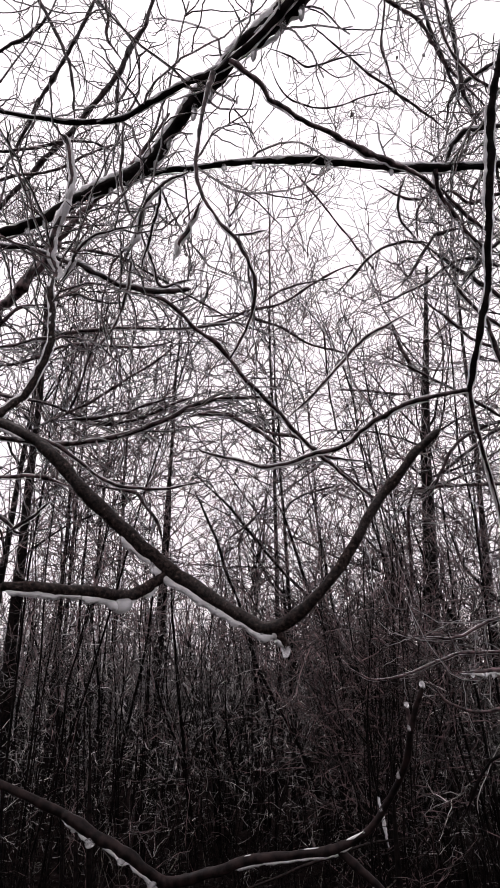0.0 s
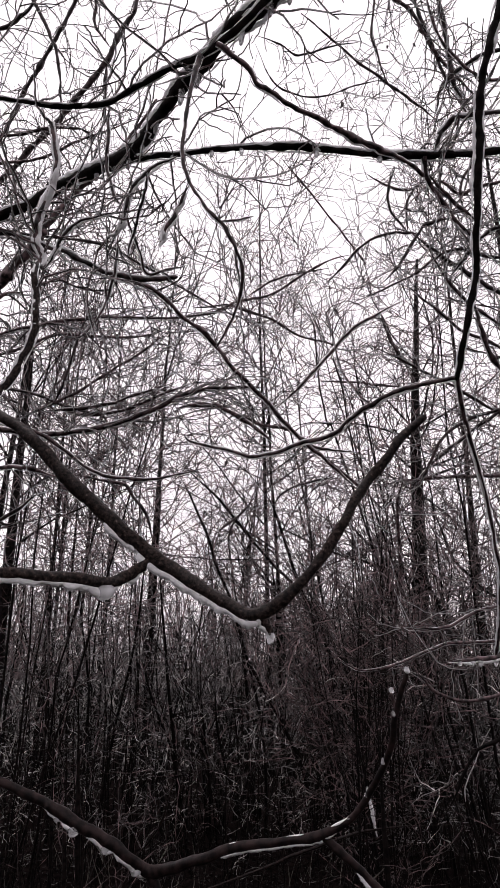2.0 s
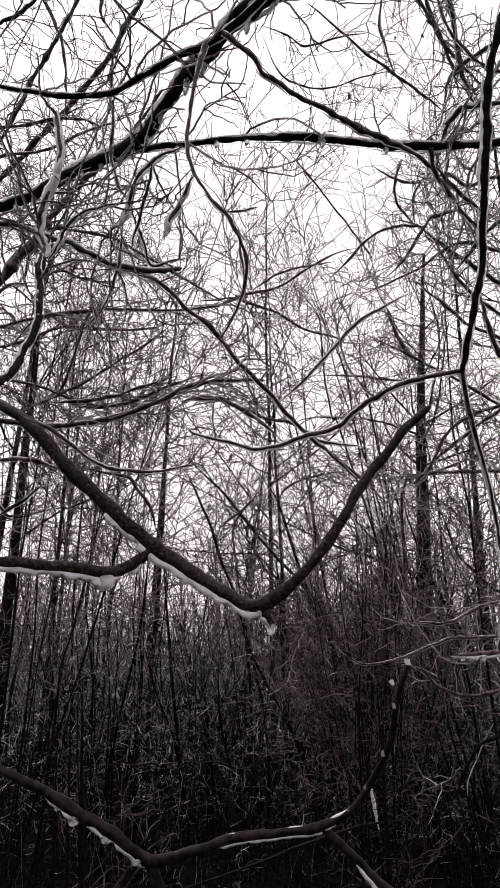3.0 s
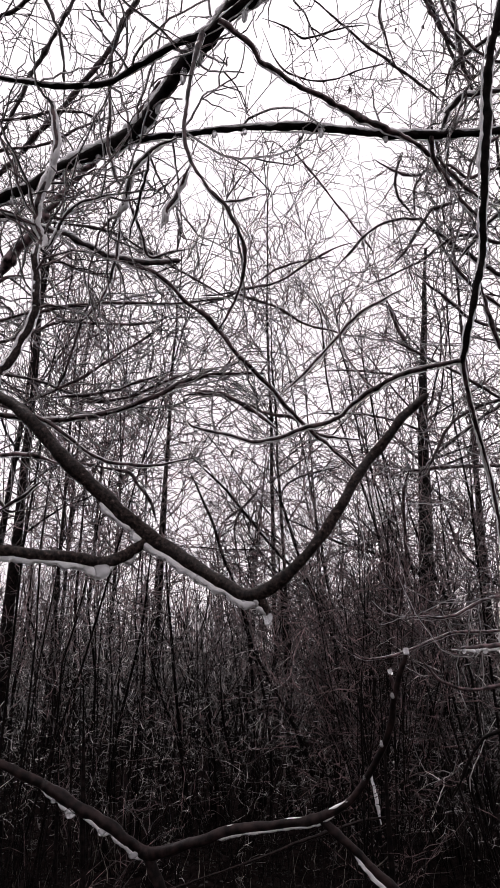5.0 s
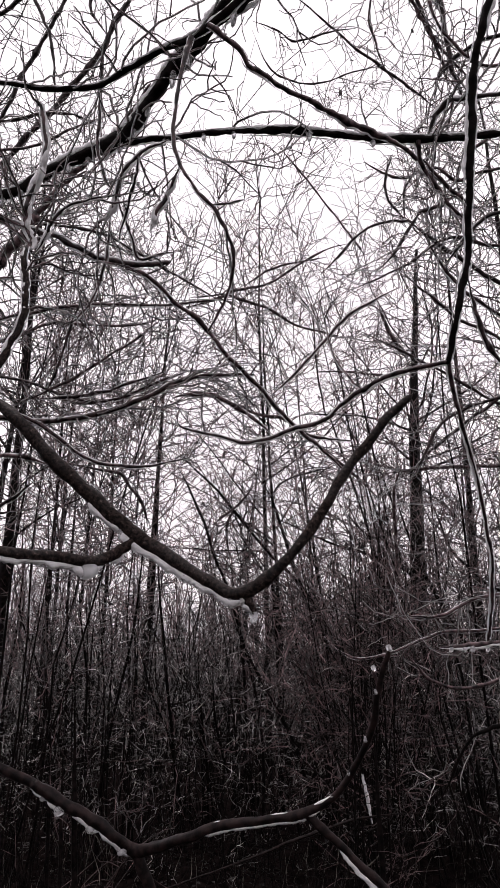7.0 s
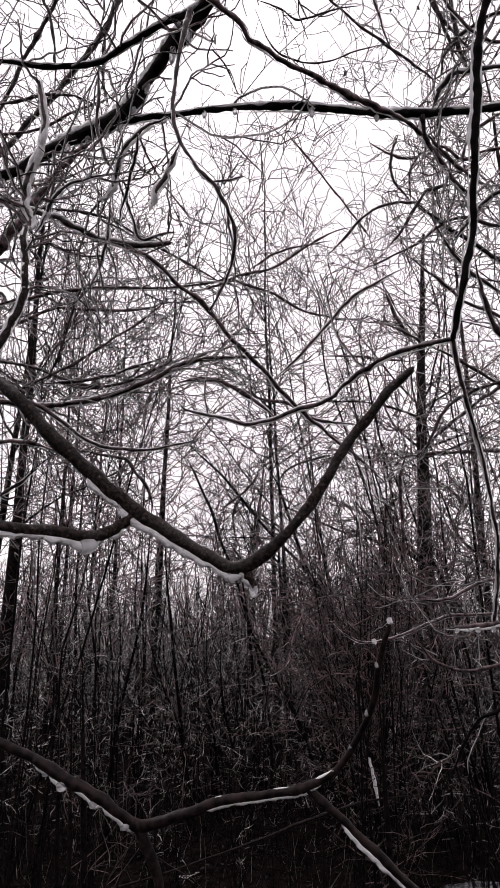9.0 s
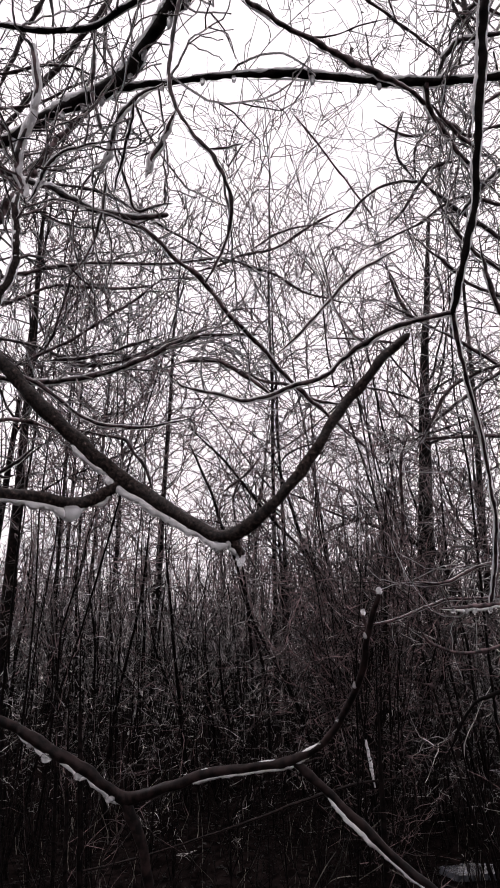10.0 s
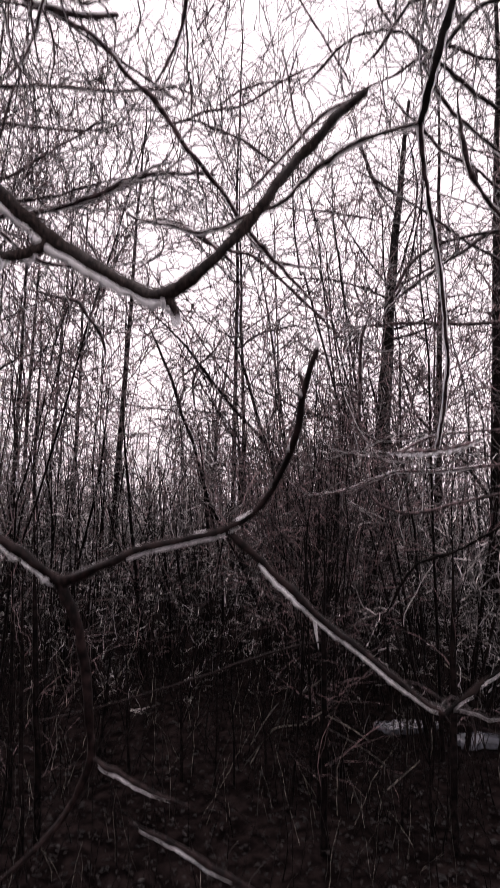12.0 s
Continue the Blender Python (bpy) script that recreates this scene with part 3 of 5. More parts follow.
hang_drops(*bough("R", [(-0.693, 1.280, 2.440, 0.0084), (-0.594, 1.258, 2.472, 0.0100), (-0.496, 1.238, 2.497, 0.0116), (-0.390, 1.218, 2.554, 0.0133), (-0.283, 1.203, 2.595, 0.0157), (-0.223, 1.187, 2.642, 0.0157), (-0.175, 1.155, 2.701, 0.0156), (-0.093, 1.101, 2.765, 0.0177), (-0.002, 1.048, 2.825, 0.0205), (0.073, 1.010, 2.873, 0.0218), (0.148, 0.979, 2.930, 0.0232), (0.318, 0.918, 3.043, 0.0244)], 12, 'last', [(0, 1, 1.15), (0, 1, -0.7)], 19, 11, "stout rough bough cased in ice with icicles"), [(0.16, 0.018, 0.012), (0.2, 0.022, 0.013), (0.23, 0.018, 0.012), (0.26, 0.016, 0.011), (0.29, 0.022, 0.013), (0.33, 0.018, 0.012), (0.37, 0.026, 0.014), (0.41, 0.03, 0.014), (0.46, 0.022, 0.012), (0.53, 0.03, 0.013), (0.6, 0.045, 0.016), (0.64, 0.04, 0.014), (0.75, 0.05, 0.016), (0.82, 0.045, 0.015), (0.88, 0.05, 0.016)])
hang_drops(*bough("R", [(-0.256, 1.202, 2.600, 0.0075), (-0.135, 1.189, 2.607, 0.0066), (-0.028, 1.177, 2.611, 0.0074), (0.103, 1.167, 2.609, 0.0081), (0.232, 1.162, 2.593, 0.0081), (0.334, 1.156, 2.578, 0.0088), (0.424, 1.157, 2.576, 0.0096), (0.523, 1.131, 2.560, 0.0086), (0.638, 1.096, 2.539, 0.0091)], 10, 'last', [(0, 1, 1.15), (0, 0.95, -0.75)], 9, 12, "straight level bough with icy crust and drops"), [(0.12, 0.014, 0.010), (0.22, 0.016, 0.011), (0.3, 0.014, 0.011), (0.46, 0.02, 0.012), (0.62, 0.014, 0.011)])
bough("R", [(-0.652, 1.116, 2.722, 0.0048), (-0.574, 1.121, 2.707, 0.0052), (-0.496, 1.126, 2.694, 0.0056), (-0.392, 1.130, 2.683, 0.0065), (-0.295, 1.127, 2.691, 0.0069), (-0.219, 1.091, 2.703, 0.0071), (-0.139, 1.055, 2.715, 0.0070), (-0.082, 1.032, 2.721, 0.0076), (-0.014, 1.009, 2.754, 0.0083), (0.047, 0.988, 2.813, 0.0083), (0.120, 0.960, 2.894, 0.0091)], 10, 'last', [(0, 1, 1.12), (0, 1, -0.6)], 19, 13)
bough("R", [(-0.291, 1.128, 2.689, 0.0042), (-0.291, 1.145, 2.610, 0.0042), (-0.295, 1.167, 2.549, 0.0042), (-0.274, 1.180, 2.481, 0.0037), (-0.255, 1.191, 2.451, 0.0028)], 6, False, [(0.0, 1.0, 1.2)], 0, 14)
bough("R", [(-0.129, 1.119, 2.534, 0.0040), (-0.177, 1.126, 2.515, 0.0045), (-0.224, 1.139, 2.478, 0.0049), (-0.245, 1.160, 2.419, 0.0049), (-0.266, 1.175, 2.377, 0.0040), (-0.286, 1.177, 2.369, 0.0027)], 6, False, [(0.0, 1.0, 1.45)], 9, 15)
bough("R", [(-0.079, 0.994, 2.677, 0.0060), (-0.093, 1.000, 2.602, 0.0046), (-0.104, 1.015, 2.528, 0.0042), (-0.109, 1.030, 2.455, 0.0041), (-0.093, 1.041, 2.394, 0.0037), (-0.058, 1.050, 2.339, 0.0037), (-0.024, 1.063, 2.302, 0.0037), (-0.002, 1.077, 2.264, 0.0037), (0.010, 1.098, 2.233, 0.0037), (0.006, 1.124, 2.190, 0.0033), (-0.013, 1.150, 2.146, 0.0029), (-0.042, 1.168, 2.097, 0.0021)], 8, False, [(0.0, 1.0, 1.12)], 5, 16, "thin hanging twig curling inwards")
bough("R", [(-0.044, 1.058, 2.316, 0.0024), (-0.002, 1.057, 2.319, 0.0029), (0.033, 1.046, 2.320, 0.0024)], 6, False, [(0.0, 1.0, 1.2)], 0, 17)
bough("R", [(-0.043, 0.971, 2.681, 0.0059), (0.010, 0.991, 2.655, 0.0055), (0.058, 1.024, 2.621, 0.0060), (0.144, 1.056, 2.592, 0.0061), (0.219, 1.084, 2.574, 0.0062), (0.310, 1.114, 2.548, 0.0063), (0.378, 1.138, 2.539, 0.0064), (0.419, 1.164, 2.527, 0.0046)], 8, False, [(0.0, 1.0, 1.15)], 0, 18, "slanting thin dark bough")
bough("R", [(0.422, 1.158, 2.573, 0.0074), (0.434, 1.183, 2.532, 0.0061), (0.470, 1.209, 2.489, 0.0057), (0.512, 1.233, 2.453, 0.0057), (0.549, 1.254, 2.422, 0.0043)], 8, False, [(0.0, 1.0, 1.15)], 9, 19)
bough("R", [(0.446, 1.211, 2.573, 0.0048), (0.499, 1.229, 2.522, 0.0048), (0.559, 1.247, 2.472, 0.0038)], 6, False, [], 9, 20)
bough("R", [(0.444, 1.156, 2.578, 0.0084), (0.463, 1.139, 2.628, 0.0074), (0.482, 1.113, 2.640, 0.0069), (0.513, 1.096, 2.629, 0.0068), (0.576, 1.069, 2.614, 0.0062)], 8, 'last', [(0, 1, 1.25), (0, 1, -0.6)], 6, 21)
bough("R", [(0.496, 0.859, 2.671, 0.0107), (0.474, 0.887, 2.590, 0.0104), (0.456, 0.916, 2.509, 0.0100), (0.453, 0.944, 2.429, 0.0095), (0.446, 0.972, 2.321, 0.0090), (0.445, 1.004, 2.231, 0.0090), (0.446, 1.021, 2.181, 0.0083), (0.429, 1.037, 2.106, 0.0074), (0.417, 1.062, 2.037, 0.0074), (0.407, 1.079, 1.987, 0.0074)], 10, True, [(0.0, 1.0, 1.3)], 2, 22, "upright bough in a clear ice sleeve")
bough("R", [(0.405, 1.080, 1.986, 0.0054), (0.441, 1.146, 1.918, 0.0049), (0.492, 1.238, 1.839, 0.0048), (0.540, 1.333, 1.749, 0.0046), (0.578, 1.425, 1.670, 0.0049), (0.600, 1.529, 1.557, 0.0051), (0.610, 1.590, 1.503, 0.0043)], 8, False, [(0.0, 1.0, 1.25)], 0, 23)
hang_drops(*bough("R", [(0.700, 1.527, 1.532, 0.0058), (0.623, 1.536, 1.507, 0.0056), (0.546, 1.540, 1.495, 0.0050), (0.478, 1.541, 1.492, 0.0036)], 6, False, [(0, 1, 1.0)], 4, 24), [(0.35, 0.010, 0.014), (0.5, 0.014, 0.012), (0.62, 0.012, 0.014), (0.72, 0.010, 0.012), (0.86, 0.009, 0.012)])
bough("R", [(0.407, 1.079, 1.987, 0.0057), (0.346, 1.120, 1.993, 0.0055), (0.283, 1.184, 1.991, 0.0057), (0.245, 1.231, 1.978, 0.0055), (0.206, 1.292, 1.956, 0.0057), (0.150, 1.345, 1.955, 0.0055), (0.051, 1.432, 1.950, 0.0053), (-0.030, 1.474, 1.981, 0.0045), (-0.116, 1.515, 2.015, 0.0036), (-0.133, 1.510, 2.029, 0.0026)], 8, False, [(0.0, 1.0, 1.25)], 3, 25, "sweeping thin bough with icy rim")
bough("L", [(-0.679, 1.296, 2.485, 0.0080), (-0.544, 1.311, 2.471, 0.0075), (-0.471, 1.327, 2.455, 0.0071), (-0.408, 1.335, 2.434, 0.0076), (-0.317, 1.349, 2.395, 0.0076), (-0.226, 1.354, 2.379, 0.0081), (-0.148, 1.352, 2.385, 0.0076)], 8, True, [(0, 1, 1.25), (0, 1, -0.6)], 8, 26)
bough("L", [(-0.313, 1.375, 2.409, 0.0051), (-0.223, 1.431, 2.403, 0.0064), (-0.146, 1.499, 2.359, 0.0065), (-0.080, 1.562, 2.333, 0.0067), (-0.018, 1.633, 2.281, 0.0064), (0.065, 1.752, 2.244, 0.0067), (0.166, 1.971, 2.226, 0.0067), (0.252, 2.091, 2.186, 0.0071), (0.325, 2.201, 2.175, 0.0059), (0.407, 2.227, 2.102, 0.0037)], 8, False, [(0, 1, 1.12), (0, 1, -0.5)], 11, 27)
bough("L", [(0.075, 2.121, 2.401, 0.0044), (0.143, 2.193, 2.348, 0.0053), (0.219, 2.244, 2.292, 0.0061), (0.294, 2.259, 2.250, 0.0069), (0.446, 2.265, 2.234, 0.0076)], 6, False, [(0.0, 1.0, 1.2)], 6, 28)
bough("L", [(0.104, 1.862, 2.233, 0.0045), (0.193, 1.835, 2.309, 0.0058), (0.282, 1.803, 2.401, 0.0058), (0.354, 1.776, 2.477, 0.0058), (0.443, 1.758, 2.527, 0.0051), (0.525, 1.743, 2.569, 0.0032)], 7, False, [(0.0, 1.0, 1.25)], 7, 29)
bough("L", [(-0.849, 1.779, 2.169, 0.0085), (-0.714, 1.786, 2.149, 0.0085), (-0.578, 1.792, 2.133, 0.0091), (-0.409, 1.783, 2.157, 0.0085), (-0.273, 1.769, 2.196, 0.0079), (-0.138, 1.749, 2.252, 0.0067), (-0.019, 1.745, 2.265, 0.0055), (0.065, 1.745, 2.265, 0.0037)], 8, True, [(0.0, 1.0, 1.12)], 23, 30)
bough("L", [(-0.804, 1.673, 2.167, 0.0052), (-0.612, 1.689, 2.122, 0.0052), (-0.500, 1.708, 2.069, 0.0058), (-0.443, 1.724, 2.024, 0.0052), (-0.371, 1.736, 1.989, 0.0058), (-0.259, 1.739, 1.983, 0.0052), (-0.163, 1.735, 1.994, 0.0040), (-0.086, 1.728, 2.013, 0.0023)], 7, True, [(0.0, 1.0, 1.15)], 8, 31)
bough("L", [(-0.727, 2.697, 2.272, 0.0072), (-0.615, 2.704, 2.251, 0.0072), (-0.503, 2.713, 2.228, 0.0072), (-0.448, 2.736, 2.162, 0.0063), (-0.403, 2.757, 2.103, 0.0063), (-0.383, 2.790, 2.009, 0.0045)], 6, False, [], 5, 32)
bough("L", [(-0.482, 1.029, 1.889, 0.0073), (-0.441, 1.038, 1.925, 0.0080), (-0.411, 1.055, 1.965, 0.0076), (-0.391, 1.067, 2.022, 0.0072), (-0.376, 1.066, 2.086, 0.0066), (-0.380, 1.065, 2.147, 0.0066), (-0.387, 1.062, 2.194, 0.0062), (-0.392, 1.082, 2.235, 0.0052)], 10, True, [(0.0, 1.0, 1.15), (0.45, 1.0, -0.6)], 4, 33)
bough("L", [(-0.392, 1.085, 2.232, 0.0052), (-0.394, 1.108, 2.262, 0.0058), (-0.405, 1.092, 2.310, 0.0063), (-0.396, 1.077, 2.353, 0.0058), (-0.370, 1.058, 2.408, 0.0058), (-0.365, 1.038, 2.462, 0.0054), (-0.375, 1.019, 2.517, 0.0046), (-0.384, 1.014, 2.530, 0.0033)], 8, False, [(0.0, 1.0, 1.5)], 10, 34, "crooked twig thick with grey ice")
bough("L", [(-0.405, 1.159, 2.273, 0.0035), (-0.381, 1.146, 2.307, 0.0048), (-0.363, 1.134, 2.341, 0.0043), (-0.333, 1.126, 2.366, 0.0039), (-0.278, 1.120, 2.380, 0.0030), (-0.248, 1.118, 2.388, 0.0022)], 6, False, [(0.0, 1.0, 1.45)], 8, 35)
bough("L", [(-0.275, 1.256, 2.447, 0.0038), (-0.283, 1.278, 2.384, 0.0043), (-0.293, 1.296, 2.333, 0.0043), (-0.316, 1.318, 2.270, 0.0038), (-0.349, 1.334, 2.226, 0.0034), (-0.392, 1.344, 2.197, 0.0024)], 6, False, [(0.0, 1.0, 1.25)], 6, 36)
bough("L", [(-0.894, 1.788, 2.443, 0.0051), (-0.733, 1.781, 2.463, 0.0064), (-0.609, 1.772, 2.488, 0.0071), (-0.466, 1.764, 2.510, 0.0064), (-0.252, 1.765, 2.507, 0.0058), (-0.074, 1.759, 2.524, 0.0045), (0.024, 1.745, 2.564, 0.0026)], 7, True, [(0.1, 0.35, 0.3), (0.5, 0.8, 0.3)], 20, 37)
bough("L", [(-0.849, 1.693, 2.412, 0.0158), (-0.747, 1.660, 2.504, 0.0158), (-0.680, 1.633, 2.579, 0.0152), (-0.604, 1.602, 2.667, 0.0134), (-0.561, 1.583, 2.723, 0.0098), (-0.493, 1.557, 2.795, 0.0091), (-0.426, 1.537, 2.851, 0.0085), (-0.324, 1.501, 2.954, 0.0061), (-0.240, 1.461, 3.066, 0.0037)], 8, True, [], 23, 38)
bough("L", [(-0.689, 1.870, 2.211, 0.0051), (-0.609, 1.858, 2.245, 0.0051), (-0.502, 1.841, 2.292, 0.0045), (-0.395, 1.819, 2.356, 0.0045), (-0.288, 1.797, 2.418, 0.0038), (-0.213, 1.776, 2.477, 0.0026)], 6, False, [], 13, 39)
bough("L", [(-0.519, 1.671, 2.175, 0.0046), (-0.492, 1.652, 2.228, 0.0040), (-0.464, 1.625, 2.303, 0.0040), (-0.439, 1.598, 2.379, 0.0029), (-0.403, 1.577, 2.439, 0.0023)], 6, False, [], 6, 40)
bough("L", [(-0.644, 1.321, 2.264, 0.0048), (-0.590, 1.318, 2.270, 0.0043), (-0.550, 1.307, 2.302, 0.0038), (-0.510, 1.305, 2.308, 0.0034), (-0.476, 1.303, 2.314, 0.0024)], 6, True, [], 5, 41)
bough("L", [(-0.816, 1.688, 3.922, 0.0062), (-0.784, 1.710, 3.861, 0.0062), (-0.730, 1.746, 3.760, 0.0062), (-0.687, 1.778, 3.670, 0.0062), (-0.670, 1.810, 3.579, 0.0054), (-0.664, 1.845, 3.478, 0.0054), (-0.666, 1.881, 3.378, 0.0046)], 6, True, [], 11, 42)
bough("L", [(-0.963, 1.741, 3.175, 0.0056), (-0.865, 1.736, 3.188, 0.0056), (-0.748, 1.732, 3.199, 0.0064), (-0.630, 1.724, 3.221, 0.0056), (-0.532, 1.727, 3.214, 0.0049), (-0.444, 1.741, 3.175, 0.0035)], 6, True, [], 14, 43)
bough("R", [(0.531, 2.093, 4.578, 0.0077), (0.664, 2.133, 4.464, 0.0087), (0.798, 2.162, 4.381, 0.0087), (0.865, 2.200, 4.275, 0.0087), (0.932, 2.235, 4.174, 0.0077), (1.038, 2.271, 4.074, 0.0077), (1.145, 2.307, 3.973, 0.0067)], 7, 'first', [], 37, 44)
bough("R", [(0.785, 2.102, 4.552, 0.0077), (0.825, 2.155, 4.401, 0.0087), (0.891, 2.209, 4.250, 0.0087), (0.958, 2.262, 4.099, 0.0077), (0.998, 2.307, 3.973, 0.0058)], 6, 'first', [], 23, 45)
bough("R", [(0.290, 2.169, 4.363, 0.0058), (0.424, 2.207, 4.255, 0.0058), (0.557, 2.244, 4.149, 0.0058), (0.678, 2.271, 4.074, 0.0067), (0.825, 2.307, 3.973, 0.0058), (0.958, 2.343, 3.872, 0.0038)], 6, False, [], 11, 46)
bough("R", [(0.076, 2.218, 4.225, 0.0029), (0.156, 2.276, 4.061, 0.0038), (0.277, 2.296, 4.003, 0.0038), (0.397, 2.298, 3.998, 0.0038), (0.531, 2.282, 4.043, 0.0038), (0.678, 2.271, 4.074, 0.0048)], 6, False, [], 6, 47)
bough("R", [(0.076, 2.204, 4.263, 0.0029), (0.183, 2.216, 4.230, 0.0038), (0.277, 2.234, 4.179, 0.0048), (0.437, 2.219, 4.220, 0.0038), (0.557, 2.213, 4.237, 0.0029)], 6, False, [], 6, 48)
bough("R", [(0.637, 2.111, 4.527, 0.0048), (0.627, 2.164, 4.376, 0.0048), (0.619, 2.200, 4.275, 0.0048), (0.651, 2.235, 4.174, 0.0048), (0.704, 2.280, 4.048, 0.0038), (0.811, 2.320, 3.935, 0.0029)], 6, True, [], 9, 49)
bough("R", [(0.262, 3.192, 4.468, 0.0051), (0.422, 3.254, 4.293, 0.0064), (0.565, 3.314, 4.125, 0.0064), (0.707, 3.373, 3.957, 0.0077), (0.797, 3.415, 3.840, 0.0077)], 6, False, [], 11, 50)
bough("R", [(0.762, 1.823, 2.944, 0.0042), (0.683, 1.828, 2.929, 0.0056), (0.634, 1.836, 2.907, 0.0064), (0.595, 1.855, 2.852, 0.0056), (0.546, 1.881, 2.778, 0.0049), (0.487, 1.901, 2.722, 0.0028)], 6, False, [], 8, 51)
bough("R", [(1.062, 2.417, 2.464, 0.0075), (0.946, 2.428, 2.431, 0.0067), (0.830, 2.456, 2.355, 0.0067), (0.761, 2.502, 2.224, 0.0058), (0.691, 2.525, 2.158, 0.0042)], 6, True, [], 17, 52)
bough("R", [(1.848, 3.849, 2.614, 0.0115), (1.573, 3.855, 2.597, 0.0115), (1.278, 3.856, 2.593, 0.0103), (1.064, 3.863, 2.573, 0.0090), (0.921, 3.870, 2.553, 0.0064)], 6, True, [], 20, 53)
bough("R", [(0.837, 3.079, 2.391, 0.0062), (0.800, 3.127, 2.256, 0.0082), (0.800, 3.184, 2.095, 0.0082), (0.817, 3.241, 1.934, 0.0082), (0.794, 3.298, 1.773, 0.0082), (0.766, 3.374, 1.558, 0.0072)], 6, False, [], 8, 54)
bough("L", [(-1.252, 3.637, 0.218, 0.0040), (-0.840, 3.611, 0.289, 0.0050), (-0.537, 3.588, 0.356, 0.0050), (-0.235, 3.554, 0.450, 0.0050), (0.123, 3.512, 0.571, 0.0059), (0.397, 3.474, 0.678, 0.0079), (0.672, 3.452, 0.740, 0.0069), (1.003, 3.445, 0.758, 0.0050)], 6, False, [], 0, 55)
bough("R", [(1.030, 2.141, 1.447, 0.0045), (0.892, 2.152, 1.415, 0.0052), (0.743, 2.166, 1.373, 0.0052), (0.634, 2.159, 1.394, 0.0045), (0.588, 2.144, 1.437, 0.0039), (0.554, 2.132, 1.472, 0.0032)], 6, True, [], 0, 56)
bough("R", [(1.164, 2.501, 1.327, 0.0060), (1.027, 2.530, 1.246, 0.0060), (0.896, 2.546, 1.202, 0.0060), (0.835, 2.569, 1.135, 0.0060), (0.786, 2.609, 1.022, 0.0045), (0.726, 2.645, 0.920, 0.0030)], 6, True, [], 0, 57)
bough("L", [(-0.576, 2.802, 5.570, 0.0103), (-0.640, 2.874, 5.368, 0.0128), (-0.736, 2.933, 5.200, 0.0167), (-0.814, 2.987, 5.049, 0.0180), (-0.968, 3.052, 4.864, 0.0167), (-1.146, 3.123, 4.663, 0.0167), (-1.360, 3.195, 4.461, 0.0192), (-1.573, 3.278, 4.226, 0.0218), (-1.787, 3.349, 4.024, 0.0231)], 7, True, [], 36, 58)
bough("L", [(-0.814, 2.990, 5.039, 0.0115), (-0.836, 3.040, 4.898, 0.0115), (-0.843, 3.094, 4.747, 0.0090), (-0.807, 3.147, 4.596, 0.0064)], 6, False, [], 11, 59)
bough("L", [(-0.950, 2.814, 5.536, 0.0090), (-1.039, 2.885, 5.335, 0.0115), (-1.181, 2.969, 5.100, 0.0128), (-1.306, 3.040, 4.898, 0.0115), (-1.413, 3.111, 4.696, 0.0115), (-1.538, 3.183, 4.495, 0.0115), (-1.716, 3.242, 4.327, 0.0115)], 6, True, [], 25, 60)
bough("L", [(-0.807, 2.963, 5.116, 0.0090), (-0.896, 2.921, 5.234, 0.0090), (-0.896, 2.874, 5.368, 0.0090), (-0.932, 2.814, 5.536, 0.0077)], 6, False, [], 17, 61)
bough("L", [(-1.716, 2.969, 5.100, 0.0115), (-1.538, 2.939, 5.183, 0.0115), (-1.413, 2.915, 5.251, 0.0115), (-1.288, 2.880, 5.351, 0.0103), (-1.199, 2.826, 5.503, 0.0090)], 6, True, [], 17, 62)
bough("L", [(-1.287, 2.423, 3.645, 0.0067), (-1.100, 2.407, 3.691, 0.0077), (-0.913, 2.396, 3.721, 0.0067), (-0.752, 2.369, 3.796, 0.0058), (-0.565, 2.347, 3.859, 0.0048), (-0.378, 2.320, 3.935, 0.0038)], 6, True, [], 19, 63)
bough("R", [(1.386, 2.815, 2.537, 0.0077), (1.180, 2.784, 2.625, 0.0067), (1.038, 2.755, 2.708, 0.0067), (0.851, 2.724, 2.794, 0.0058), (0.691, 2.697, 2.872, 0.0048), (0.531, 2.674, 2.935, 0.0038)], 6, True, [], 14, 64)
bough("R", [(1.201, 2.208, 3.054, 0.0067), (1.023, 2.208, 3.054, 0.0067), (0.900, 2.196, 3.086, 0.0067), (0.807, 2.208, 3.054, 0.0058), (0.715, 2.231, 2.988, 0.0050), (0.576, 2.254, 2.923, 0.0042), (0.414, 2.278, 2.857, 0.0033)], 6, True, [], 9, 65)
bough("R", [(1.087, 1.938, 3.216, 0.0062), (0.916, 1.949, 3.186, 0.0062), (0.831, 1.960, 3.156, 0.0062), (0.767, 1.945, 3.196, 0.0054), (0.702, 1.953, 3.176, 0.0046), (0.596, 1.988, 3.075, 0.0038)], 6, True, [], 7, 66)
bough("L", [(-1.007, 2.104, 2.449, 0.0059), (-0.864, 2.111, 2.430, 0.0059), (-0.720, 2.121, 2.401, 0.0059), (-0.536, 2.141, 2.343, 0.0052), (-0.372, 2.135, 2.362, 0.0044), (-0.228, 2.111, 2.430, 0.0037)], 6, True, [], 34, 67)
bough("L", [(-1.139, 2.347, 2.661, 0.0058), (-0.930, 2.340, 2.682, 0.0067), (-0.745, 2.316, 2.748, 0.0067), (-0.559, 2.318, 2.743, 0.0058), (-0.374, 2.316, 2.748, 0.0050), (-0.258, 2.301, 2.792, 0.0033)], 6, True, [], 34, 68)
